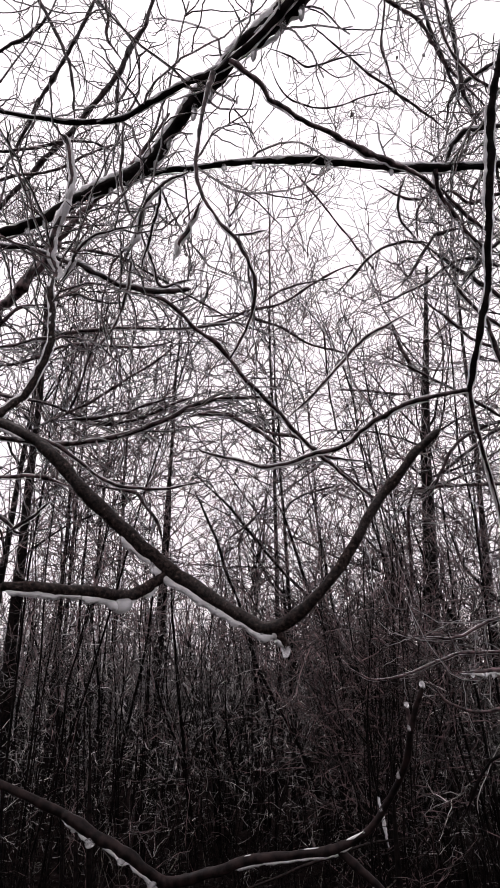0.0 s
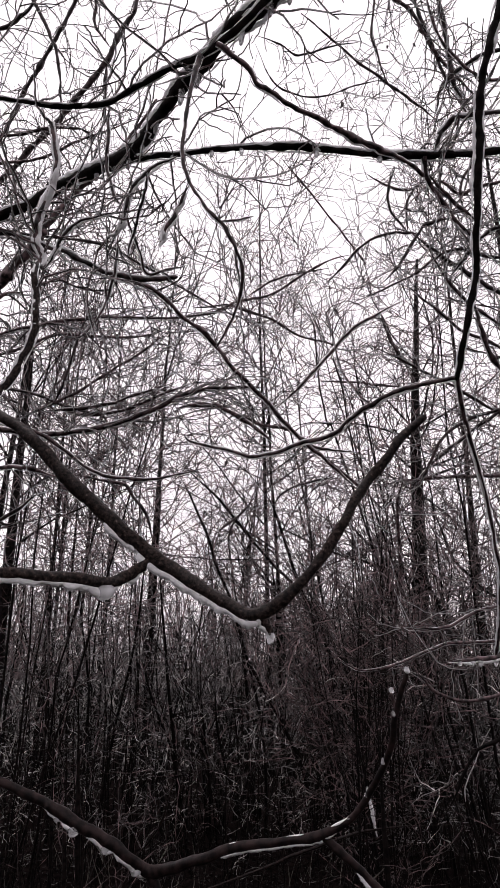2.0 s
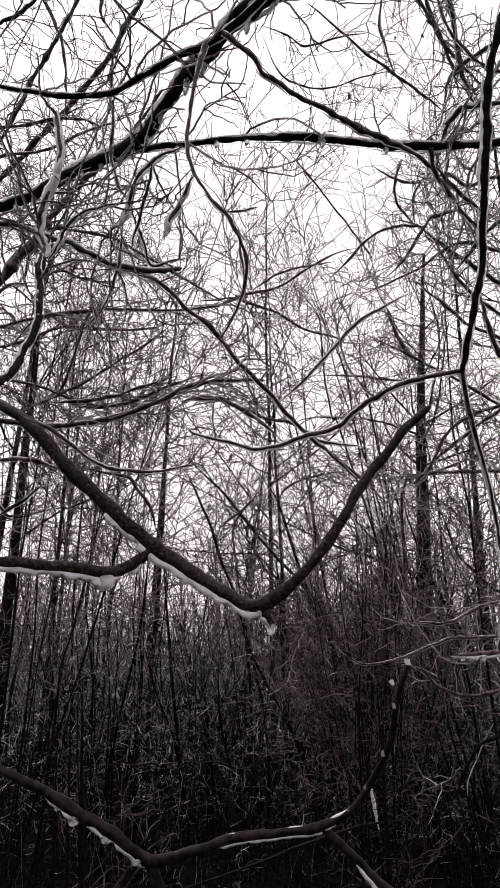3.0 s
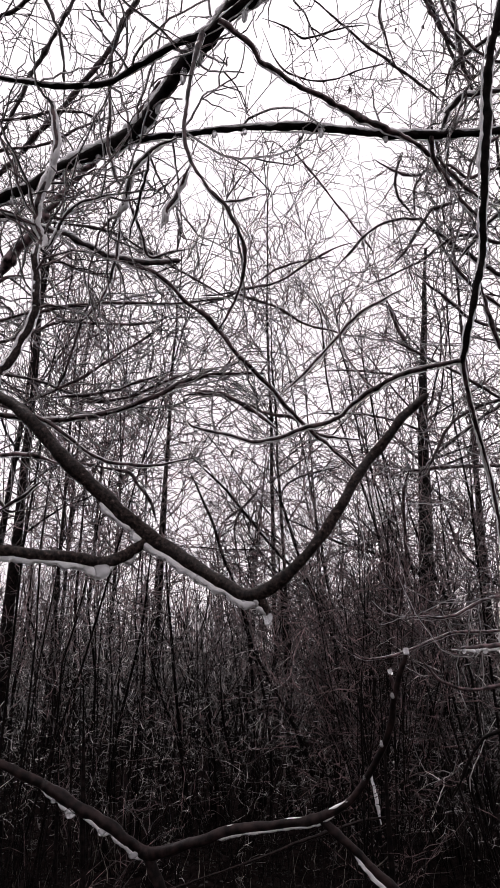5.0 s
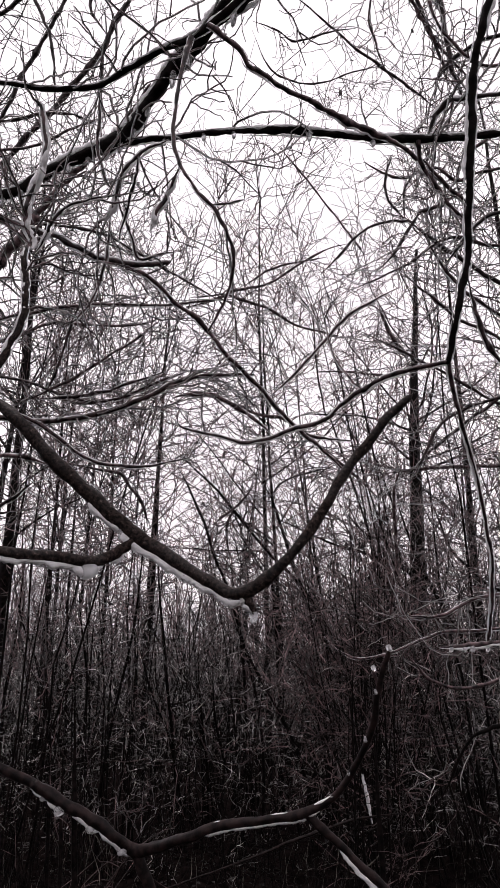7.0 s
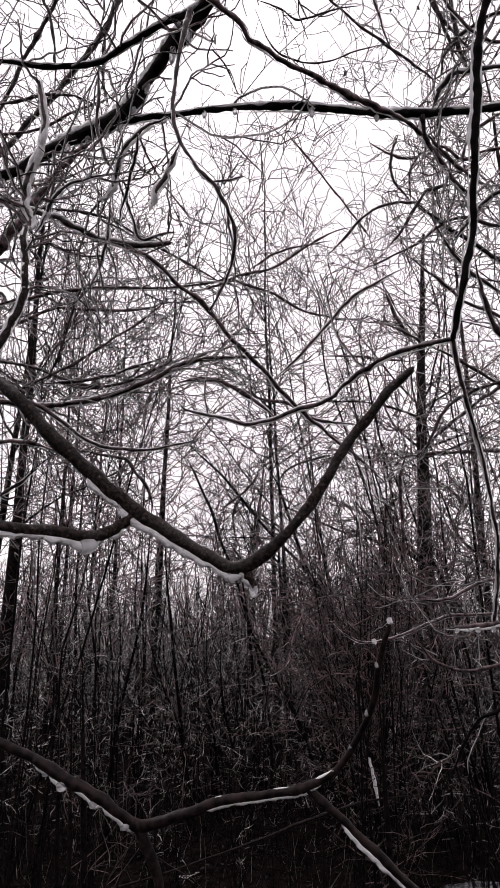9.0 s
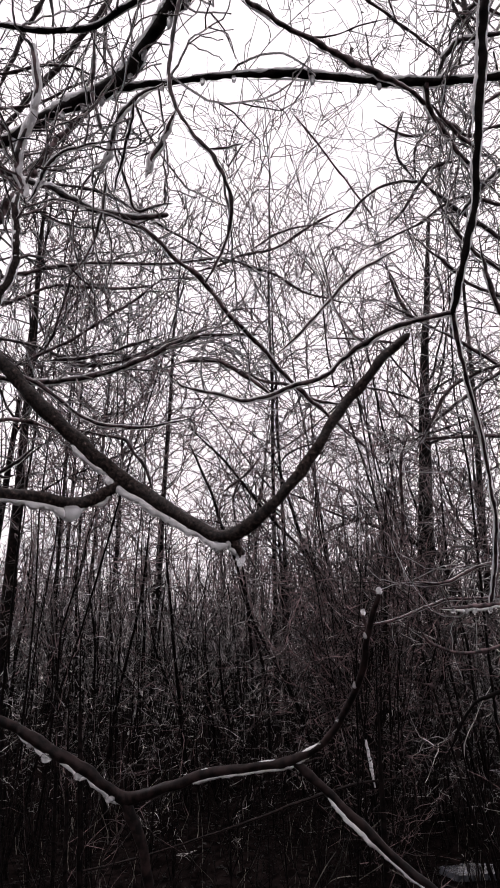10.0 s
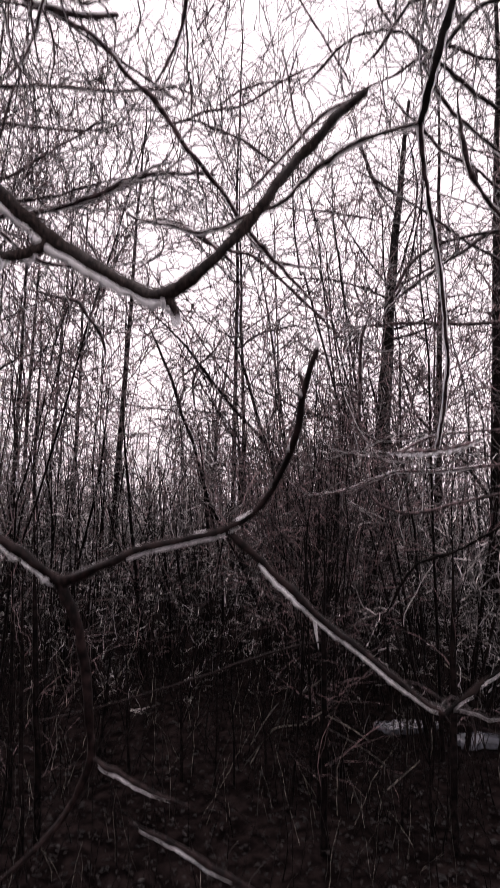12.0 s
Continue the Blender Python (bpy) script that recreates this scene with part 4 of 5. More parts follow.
bough("L", [(-0.003, 2.212, 2.742, 0.0032), (-0.092, 2.190, 2.805, 0.0040), (-0.248, 2.160, 2.889, 0.0048), (-0.404, 2.131, 2.973, 0.0048), (-0.538, 2.108, 3.036, 0.0056), (-0.716, 2.101, 3.057, 0.0056), (-0.894, 2.097, 3.067, 0.0064), (-1.073, 2.101, 3.057, 0.0064)], 6, False, [], 30, 69)
bough("L", [(-0.275, 2.956, 2.740, 0.0062), (-0.061, 2.975, 2.686, 0.0072), (0.110, 2.998, 2.619, 0.0082), (0.252, 3.008, 2.592, 0.0092), (0.452, 3.060, 2.445, 0.0082), (0.623, 3.108, 2.310, 0.0062), (0.794, 3.165, 2.149, 0.0041)], 6, False, [], 17, 70)
sapling([(-1.783, 6.630, 0.751, 0.0173), (-1.804, 6.487, 1.155, 0.0154), (-1.799, 6.309, 1.658, 0.0135), (-1.772, 6.131, 2.162, 0.0135), (-1.783, 5.970, 2.616, 0.0115), (-1.761, 5.827, 3.019, 0.0096)], 6, 10, 71)
sapling([(-1.654, 6.029, 0.952, 0.0123), (-1.762, 5.840, 1.484, 0.0106), (-1.850, 5.759, 1.715, 0.0088), (-1.918, 5.652, 2.015, 0.0088), (-1.928, 5.538, 2.338, 0.0071)], 5, 10, 72)
sapling([(-2.065, 6.061, 0.860, 0.0141), (-1.992, 5.922, 1.253, 0.0123), (-1.909, 5.824, 1.530, 0.0123), (-1.860, 5.718, 1.830, 0.0106), (-1.820, 5.603, 2.153, 0.0088)], 5, 10, 73)
sapling([(-1.905, 7.735, 0.627, 0.0225), (-1.893, 7.465, 1.391, 0.0202), (-1.880, 7.256, 1.979, 0.0202), (-1.831, 7.048, 2.567, 0.0180), (-1.781, 6.840, 3.155, 0.0157), (-1.756, 6.632, 3.743, 0.0112)], 6, 10, 74)
sapling([(-1.009, 5.525, 0.876, 0.0144), (-0.951, 5.436, 1.128, 0.0144), (-0.889, 5.354, 1.359, 0.0128), (-0.826, 5.257, 1.632, 0.0128), (-0.782, 5.161, 1.905, 0.0112), (-0.742, 5.034, 2.262, 0.0096), (-0.719, 4.915, 2.598, 0.0064)], 6, 10, 75)
sapling([(-0.982, 7.511, -0.239, 0.0354), (-0.987, 7.279, 0.416, 0.0354), (-0.970, 7.067, 1.017, 0.0334), (-0.918, 6.854, 1.617, 0.0292), (-0.877, 6.661, 2.163, 0.0271), (-0.819, 6.351, 3.036, 0.0229), (-0.808, 6.119, 3.692, 0.0167)], 8, 10, 76)
sapling([(-0.461, 5.867, -0.090, 0.0208), (-0.479, 5.674, 0.456, 0.0192), (-0.515, 5.525, 0.876, 0.0176), (-0.559, 5.376, 1.296, 0.0160), (-0.590, 5.243, 1.674, 0.0144), (-0.617, 5.109, 2.052, 0.0128), (-0.630, 4.945, 2.514, 0.0096)], 7, 10, 77)
sapling([(-0.430, 5.748, 0.246, 0.0144), (-0.492, 5.614, 0.624, 0.0128), (-0.550, 5.518, 0.897, 0.0128), (-0.648, 5.443, 1.107, 0.0112), (-0.719, 5.362, 1.338, 0.0096), (-0.764, 5.272, 1.590, 0.0080)], 5, 10, 78)
sapling([(0.047, 5.778, 0.162, 0.0176), (-0.007, 5.689, 0.414, 0.0176), (-0.074, 5.622, 0.603, 0.0160), (-0.131, 5.555, 0.792, 0.0144), (-0.176, 5.481, 1.002, 0.0128), (-0.194, 5.376, 1.296, 0.0096), (-0.185, 5.257, 1.632, 0.0064)], 6, 10, 79)
sapling([(0.154, 6.323, 0.121, 0.0212), (0.110, 6.176, 0.537, 0.0194), (0.076, 6.029, 0.952, 0.0194), (0.047, 5.865, 1.414, 0.0176), (-0.007, 5.701, 1.876, 0.0159), (-0.081, 5.554, 2.292, 0.0106)], 6, 10, 80)
sapling([(0.441, 6.934, -0.105, 0.0346), (0.414, 6.755, 0.399, 0.0346), (0.398, 6.559, 0.953, 0.0327), (0.377, 6.345, 1.558, 0.0308), (0.339, 6.184, 2.011, 0.0269), (0.302, 6.041, 2.414, 0.0231)], 8, 10, 81)
sapling([(0.528, 5.629, 0.582, 0.0192), (0.439, 5.540, 0.834, 0.0176), (0.270, 5.428, 1.149, 0.0160), (0.109, 5.332, 1.422, 0.0144), (-0.007, 5.243, 1.674, 0.0112), (-0.074, 5.168, 1.884, 0.0080)], 6, 10, 82)
sapling([(1.046, 6.241, 0.352, 0.0282), (0.948, 6.094, 0.768, 0.0265), (0.865, 5.955, 1.160, 0.0247), (0.777, 5.808, 1.576, 0.0229), (0.639, 5.710, 1.853, 0.0212), (0.522, 5.620, 2.107, 0.0194), (0.424, 5.521, 2.384, 0.0176), (0.345, 5.440, 2.615, 0.0159), (0.277, 5.382, 2.777, 0.0141), (0.140, 5.317, 2.962, 0.0123), (-0.017, 5.260, 3.123, 0.0088)], 7, 10, 83)
sapling([(0.777, 5.767, 1.691, 0.0176), (0.507, 5.628, 2.084, 0.0176), (0.238, 5.538, 2.338, 0.0159), (-0.007, 5.436, 2.625, 0.0159), (-0.203, 5.358, 2.846, 0.0141), (-0.399, 5.296, 3.022, 0.0123), (-0.571, 5.235, 3.193, 0.0088)], 6, 10, 84)
sapling([(-0.056, 5.685, 1.922, 0.0141), (-0.194, 5.562, 2.269, 0.0159), (-0.277, 5.472, 2.523, 0.0159), (-0.360, 5.407, 2.708, 0.0141), (-0.448, 5.342, 2.892, 0.0123), (-0.512, 5.306, 2.994, 0.0088)], 5, 10, 85)
sapling([(1.953, 5.406, 1.212, 0.0192), (1.847, 5.310, 1.485, 0.0192), (1.740, 5.250, 1.653, 0.0192), (1.561, 5.153, 1.926, 0.0192), (1.419, 5.057, 2.199, 0.0192), (1.308, 4.960, 2.472, 0.0160), (1.250, 4.886, 2.682, 0.0128)], 6, 10, 86)
sapling([(2.176, 5.183, 1.842, 0.0160), (1.967, 5.127, 2.002, 0.0160), (1.842, 5.086, 2.115, 0.0144), (1.686, 5.034, 2.262, 0.0144), (1.575, 4.945, 2.514, 0.0128), (1.463, 4.856, 2.766, 0.0096)], 5, 10, 87)
sapling([(0.911, 5.667, 3.473, 0.0115), (0.831, 5.622, 3.599, 0.0104), (0.794, 5.568, 3.750, 0.0104), (0.746, 5.488, 3.977, 0.0104), (0.719, 5.399, 4.228, 0.0092), (0.687, 5.301, 4.506, 0.0092), (0.527, 5.229, 4.707, 0.0069), (0.313, 5.158, 4.909, 0.0058), (0.179, 5.096, 5.085, 0.0046)], 6, 10, 88)
sapling([(1.061, 5.684, 3.422, 0.0104), (1.008, 5.595, 3.674, 0.0104), (0.965, 5.506, 3.926, 0.0092), (0.885, 5.417, 4.178, 0.0081), (0.847, 5.328, 4.430, 0.0058)], 5, 10, 89)
sapling([(1.195, 5.613, 3.624, 0.0115), (1.141, 5.533, 3.851, 0.0127), (1.088, 5.443, 4.103, 0.0104), (1.061, 5.345, 4.380, 0.0069)], 5, 10, 90)
sapling([(1.659, 6.192, 0.490, 0.0229), (1.620, 6.029, 0.952, 0.0229), (1.600, 5.865, 1.414, 0.0229), (1.571, 5.701, 1.876, 0.0212)], 6, 10, 91)
sapling([(1.107, 5.704, 0.372, 0.0160), (1.071, 5.555, 0.792, 0.0160), (1.018, 5.391, 1.254, 0.0144), (0.951, 5.257, 1.632, 0.0128), (0.929, 5.153, 1.926, 0.0096)], 5, 10, 92)
sapling([(-1.254, 5.748, 0.246, 0.0160), (-1.218, 5.555, 0.792, 0.0144), (-1.187, 5.376, 1.296, 0.0128), (-1.232, 5.213, 1.758, 0.0112), (-1.254, 5.094, 2.094, 0.0096)], 5, 10, 93)
sapling([(-0.252, 6.323, 0.121, 0.0159), (-0.262, 6.192, 0.490, 0.0159), (-0.301, 6.061, 0.860, 0.0141), (-0.341, 5.914, 1.276, 0.0123), (-0.326, 5.783, 1.645, 0.0088)], 5, 10, 94)
bough("L", [(0.672, 3.585, 3.359, 0.0051), (0.529, 3.575, 3.386, 0.0077), (0.351, 3.558, 3.437, 0.0077), (0.208, 3.528, 3.521, 0.0090), (0.048, 3.510, 3.571, 0.0090), (-0.077, 3.498, 3.605, 0.0090), (-0.290, 3.504, 3.588, 0.0090)], 6, False, [], 10, 95)
bough("L", [(-0.270, 3.084, 3.277, 0.0090), (-0.129, 3.072, 3.309, 0.0090), (-0.005, 3.054, 3.362, 0.0079), (0.182, 3.040, 3.400, 0.0067), (0.307, 3.014, 3.474, 0.0067), (0.494, 2.979, 3.574, 0.0056), (0.635, 2.966, 3.609, 0.0045)], 6, False, [], 10, 96)
bough("L", [(0.042, 3.045, 3.386, 0.0067), (0.182, 3.016, 3.468, 0.0067), (0.307, 3.004, 3.503, 0.0056), (0.494, 2.993, 3.533, 0.0045)], 5, False, [], 10, 97)
bough("L", [(-0.298, 2.787, 2.617, 0.0087), (-0.191, 2.780, 2.637, 0.0106), (-0.098, 2.782, 2.630, 0.0106), (-0.004, 2.799, 2.582, 0.0106), (0.090, 2.820, 2.524, 0.0115), (0.170, 2.842, 2.461, 0.0077)], 7, False, [(0.0, 1.0, 1.15)], 7, 98)
bough("L", [(-0.660, 2.046, 2.312, 0.0071), (-0.552, 2.044, 2.319, 0.0071), (-0.434, 2.038, 2.334, 0.0064), (-0.352, 2.029, 2.362, 0.0056), (-0.219, 2.014, 2.404, 0.0035)], 6, False, [(0.0, 1.0, 1.15)], 14, 99)
bough("L", [(-0.638, 2.138, 2.353, 0.0066), (-0.536, 2.145, 2.333, 0.0066), (-0.413, 2.139, 2.349, 0.0066), (-0.290, 2.122, 2.399, 0.0059), (-0.147, 2.104, 2.449, 0.0037)], 6, False, [(0.0, 1.0, 1.15)], 14, 100)
bough("L", [(-1.095, 2.400, 2.211, 0.0088), (-0.961, 2.400, 2.211, 0.0088), (-0.850, 2.398, 2.217, 0.0088), (-0.761, 2.406, 2.196, 0.0072), (-0.683, 2.413, 2.175, 0.0048)], 6, True, [(0.0, 1.0, 1.15)], 12, 101)
bough("L", [(-0.950, 2.471, 2.011, 0.0072), (-0.872, 2.455, 2.055, 0.0072), (-0.778, 2.432, 2.122, 0.0056)], 6, False, [(0.0, 1.0, 1.15)], 8, 102)
bough("L", [(-1.073, 2.435, 2.112, 0.0072), (-0.983, 2.452, 2.066, 0.0072), (-0.921, 2.473, 2.007, 0.0072), (-0.861, 2.470, 2.015, 0.0048)], 6, True, [(0.0, 1.0, 1.15)], 8, 103)
bough("L", [(-0.207, 4.970, 2.443, 0.0096), (-0.051, 4.933, 2.548, 0.0112), (0.047, 4.901, 2.640, 0.0096), (0.127, 4.868, 2.732, 0.0080)], 5, False, [], 7, 104)
bough("L", [(-0.042, 4.933, 2.548, 0.0096), (-0.087, 4.982, 2.409, 0.0080), (-0.065, 5.049, 2.220, 0.0064)], 5, False, [], 7, 105)
bough("L", [(0.252, 4.901, 2.640, 0.0080), (0.350, 4.859, 2.757, 0.0080), (0.528, 4.835, 2.825, 0.0080), (0.751, 4.820, 2.867, 0.0064)], 5, False, [], 7, 106)
bough("R", [(0.931, 3.212, 2.915, 0.0045), (0.775, 3.206, 2.933, 0.0067), (0.619, 3.201, 2.945, 0.0067), (0.447, 3.200, 2.948, 0.0056)], 6, False, [], 7, 107)
bough("R", [(0.886, 3.516, 3.554, 0.0077), (0.932, 3.558, 3.437, 0.0103), (1.000, 3.602, 3.312, 0.0090), (1.064, 3.629, 3.235, 0.0064)], 6, False, [], 7, 108)
bough("R", [(1.359, 2.717, 2.814, 0.0087), (1.180, 2.682, 2.915, 0.0087), (1.038, 2.660, 2.975, 0.0087), (0.945, 2.633, 3.051, 0.0077), (0.838, 2.606, 3.129, 0.0067), (0.758, 2.588, 3.179, 0.0048)], 6, True, [(0.0, 1.0, 1.15)], 7, 109)
bough("R", [(1.386, 2.753, 2.713, 0.0096), (1.180, 2.802, 2.574, 0.0096), (1.092, 2.823, 2.517, 0.0087), (0.958, 2.858, 2.416, 0.0087), (0.865, 2.889, 2.328, 0.0077), (0.811, 2.923, 2.234, 0.0048)], 6, True, [(0.0, 1.0, 1.15)], 7, 110)
bough("R", [(0.851, 2.512, 3.393, 0.0058), (0.785, 2.510, 3.398, 0.0077), (0.691, 2.512, 3.393, 0.0077), (0.584, 2.528, 3.348, 0.0067), (0.477, 2.566, 3.242, 0.0058), (0.397, 2.594, 3.162, 0.0038)], 6, False, [(0.0, 1.0, 1.15)], 7, 111)
bough("R", [(0.734, 2.407, 3.691, 0.0048), (0.699, 2.441, 3.595, 0.0058), (0.712, 2.475, 3.499, 0.0067), (0.787, 2.508, 3.406, 0.0077)], 5, False, [(0.0, 1.0, 1.15)], 7, 112)
bough("R", [(0.843, 2.430, 3.625, 0.0058), (0.793, 2.457, 3.550, 0.0058), (0.785, 2.481, 3.482, 0.0058), (0.793, 2.508, 3.406, 0.0048)], 5, False, [(0.0, 1.0, 1.15)], 7, 113)
bough("R", [(0.597, 2.418, 3.658, 0.0038), (0.691, 2.436, 3.608, 0.0058), (0.798, 2.442, 3.590, 0.0058), (0.878, 2.425, 3.640, 0.0048)], 5, False, [(0.0, 1.0, 1.15)], 7, 114)
bough("R", [(1.178, 2.278, 2.857, 0.0100), (0.993, 2.243, 2.955, 0.0100), (0.877, 2.217, 3.027, 0.0100), (0.784, 2.196, 3.086, 0.0092), (0.703, 2.176, 3.145, 0.0067)], 7, True, [(0.0, 1.0, 1.15)], 7, 115)
bough("R", [(1.178, 2.324, 2.726, 0.0083), (0.969, 2.278, 2.857, 0.0083), (0.888, 2.254, 2.923, 0.0083), (0.819, 2.224, 3.010, 0.0075), (0.756, 2.185, 3.119, 0.0058)], 6, True, [(0.0, 1.0, 1.15)], 7, 116)
bough("R", [(0.924, 1.657, 2.813, 0.0064), (0.787, 1.672, 2.771, 0.0064), (0.731, 1.691, 2.715, 0.0071), (0.692, 1.707, 2.670, 0.0064), (0.660, 1.722, 2.628, 0.0038)], 6, True, [(0.0, 1.0, 1.15)], 7, 117)
bough("R", [(1.155, 2.309, 2.469, 0.0096), (1.021, 2.268, 2.584, 0.0096), (0.959, 2.227, 2.700, 0.0096), (0.932, 2.197, 2.784, 0.0080), (0.910, 2.160, 2.889, 0.0056)], 7, True, [(0.0, 1.0, 1.15)], 7, 118)
bough("R", [(1.386, 2.209, 4.250, 0.0096), (1.180, 2.227, 4.200, 0.0096), (1.079, 2.244, 4.149, 0.0106), (0.998, 2.262, 4.099, 0.0115), (0.945, 2.285, 4.036, 0.0115), (0.926, 2.320, 3.935, 0.0077)], 6, True, [(0.0, 1.0, 1.15)], 7, 119)
bough("R", [(0.905, 2.102, 4.552, 0.0077), (0.958, 2.182, 4.326, 0.0106), (0.990, 2.253, 4.124, 0.0115), (1.038, 2.302, 3.985, 0.0115), (1.087, 2.343, 3.872, 0.0087)], 6, True, [(0.0, 1.0, 1.15)], 7, 120)
bough("R", [(1.201, 1.953, 3.774, 0.0075), (1.023, 1.968, 3.731, 0.0075), (0.900, 1.945, 3.796, 0.0075), (0.807, 1.906, 3.905, 0.0067), (0.761, 1.860, 4.036, 0.0058), (0.749, 1.821, 4.145, 0.0050)], 6, True, [(0.0, 1.0, 1.15)], 7, 121)
bough("R", [(1.109, 1.888, 3.357, 0.0062), (0.980, 1.903, 3.317, 0.0062), (0.874, 1.924, 3.257, 0.0062), (0.831, 1.953, 3.176, 0.0062), (0.848, 1.981, 3.095, 0.0046)], 6, True, [(0.0, 1.0, 1.15)], 7, 122)
bough("R", [(1.201, 2.726, 1.591, 0.0058), (1.023, 2.734, 1.569, 0.0067), (0.877, 2.735, 1.564, 0.0067), (0.761, 2.748, 1.529, 0.0067), (0.645, 2.765, 1.481, 0.0058), (0.506, 2.773, 1.459, 0.0050), (0.425, 2.761, 1.492, 0.0042), (0.367, 2.742, 1.547, 0.0033)], 6, True, [(0.0, 1.0, 1.15)], 7, 123)
bough("R", [(1.109, 2.474, 1.704, 0.0054), (0.944, 2.481, 1.684, 0.0062), (0.852, 2.495, 1.644, 0.0062), (0.767, 2.506, 1.612, 0.0054), (0.681, 2.506, 1.614, 0.0046), (0.596, 2.504, 1.620, 0.0031)], 6, True, [(0.0, 1.0, 1.15)], 7, 124)
bough("L", [(-0.843, 4.610, 0.463, 0.0064), (-0.718, 4.569, 0.581, 0.0077), (-0.647, 4.565, 0.591, 0.0064), (-0.433, 4.572, 0.571, 0.0064)], 6, False, [], 7, 125)
bough("L", [(-0.566, 4.071, 0.490, 0.0056), (-0.472, 4.034, 0.593, 0.0067), (-0.416, 3.998, 0.696, 0.0067), (-0.385, 3.951, 0.828, 0.0056)], 6, False, [], 7, 126)
bough("L", [(-1.077, 6.509, 1.094, 0.0077), (-0.756, 6.534, 1.024, 0.0096), (-0.489, 6.523, 1.054, 0.0096), (-0.222, 6.478, 1.180, 0.0077)], 5, False, [], 7, 127)
bough("R", [(-0.091, 1.040, 2.403, 0.0024), (-0.104, 1.053, 2.377, 0.0036), (-0.125, 1.078, 2.350, 0.0045), (-0.148, 1.091, 2.313, 0.0053), (-0.158, 1.101, 2.287, 0.0037)], 6, False, [(0.0, 1.0, 1.45)], 0, 128)
bough("R", [(-0.250, 1.197, 2.453, 0.0030), (-0.244, 1.216, 2.431, 0.0036), (-0.226, 1.251, 2.389, 0.0038), (-0.211, 1.283, 2.348, 0.0040), (-0.169, 1.284, 2.357, 0.0042), (-0.128, 1.284, 2.366, 0.0036)], 6, False, [(0.0, 1.0, 1.25)], 3, 130)
bough("R", [(-0.192, 1.113, 2.486, 0.0030), (-0.196, 1.131, 2.465, 0.0036), (-0.209, 1.155, 2.434, 0.0038), (-0.235, 1.199, 2.372, 0.0036), (-0.245, 1.218, 2.343, 0.0028)], 6, False, [(0.0, 1.0, 1.25)], 2, 131)
sapling([(-0.595, 2.978, 0.122, 0.0136), (-0.618, 2.978, 0.407, 0.0124), (-0.642, 2.978, 0.712, 0.0112), (-0.666, 2.978, 1.017, 0.0099), (-0.695, 2.978, 1.372, 0.0084)], 6, 5, 300)
sapling([(-0.648, 2.932, 0.107, 0.0101), (-0.664, 2.932, 0.357, 0.0092), (-0.681, 2.932, 0.624, 0.0083), (-0.698, 2.932, 0.892, 0.0073), (-0.718, 2.932, 1.204, 0.0062)], 6, 5, 301)
sapling([(-0.822, 3.357, 0.112, 0.0101), (-0.838, 3.357, 0.374, 0.0093), (-0.854, 3.357, 0.654, 0.0083), (-0.871, 3.357, 0.934, 0.0074), (-0.890, 3.357, 1.261, 0.0063)], 6, 5, 302)
sapling([(0.611, 3.015, 0.111, 0.0138), (0.609, 3.015, 0.369, 0.0126), (0.606, 3.015, 0.646, 0.0113), (0.604, 3.015, 0.924, 0.0100), (0.601, 3.015, 1.247, 0.0085)], 6, 5, 303)
sapling([(1.161, 2.960, 0.116, 0.0165), (1.164, 2.960, 0.386, 0.0151), (1.168, 2.960, 0.675, 0.0135), (1.172, 2.960, 0.964, 0.0120), (1.176, 2.960, 1.302, 0.0102)], 6, 5, 304)
thin_sapling = sapling([(0.627, 3.483, 0.089, 0.0078), (0.621, 3.483, 0.298, 0.0071), (0.614, 3.483, 0.521, 0.0064), (0.607, 3.483, 0.745, 0.0056), (0.599, 3.483, 1.005, 0.0048)], 6, 5, 305)
hanging = smooth_line([(0.599, 3.483, 0.99, 0.004), (0.586, 3.482, 1.14, 0.004), (0.575, 3.470, 1.27, 0.0045), (0.577, 3.456, 1.25, 0.005), (0.588, 3.446, 1.10, 0.005), (0.617, 3.440, 0.92, 0.004)], 5)
hanging[:, :3] -= np.array(thin_sapling.location)
part("broken_twig", mesh_of("broken_twig", [(hanging[None, :, :3], hanging[None, :, 3], 6)], TRUNK_BARK), thin_sapling)
shard = smooth_line([(0.615, 3.44, 0.925, 0.005), (0.632, 3.455, 0.84, 0.0085), (0.648, 3.475, 0.76, 0.007), (0.662, 3.50, 0.70, 0.003)], 6)
shard[:, :3] -= np.array(thin_sapling.location)
part("icicle", mesh_of("icicle", [(*lumpy(np.random.default_rng(12), shard[:, :3], shard[:, 3], 8, 0.3), 8)], GLAZE), thin_sapling, "pale splinter of ice on a broken twig")


def leaf_mesh():
    """A shrivelled leaf on a short stalk."""
    bm = bmesh.new()
    rows = []
    for k in range(6):
        u = k / 5
        w = 0.34 * math.sin(math.pi * min(0.97, u + 0.05)) * (1 - 0.3 * u)
        sag = -u + 0.15 * math.sin(3 * u)
        rows.append([bm.verts.new((-w, 0.25 * w + 0.1 * u, sag + 0.05)), bm.verts.new((0, 0.12 * u - 0.1, sag)), bm.verts.new((w * 0.8, 0.3 * w, sag + 0.08))])
    for a, b in zip(rows, rows[1:]):
        for q in (0, 1):
            bm.faces.new((a[q], a[q + 1], b[q + 1], b[q]))
    bmesh.ops.solidify(bm, geom=bm.faces[:], thickness=0.03)
    me = bpy.data.meshes.new("dead_leaf")
    bm.to_mesh(me)
    bm.free()
    me.materials.append(DEAD_LEAF)
    return me


LEAF = leaf_mesh()


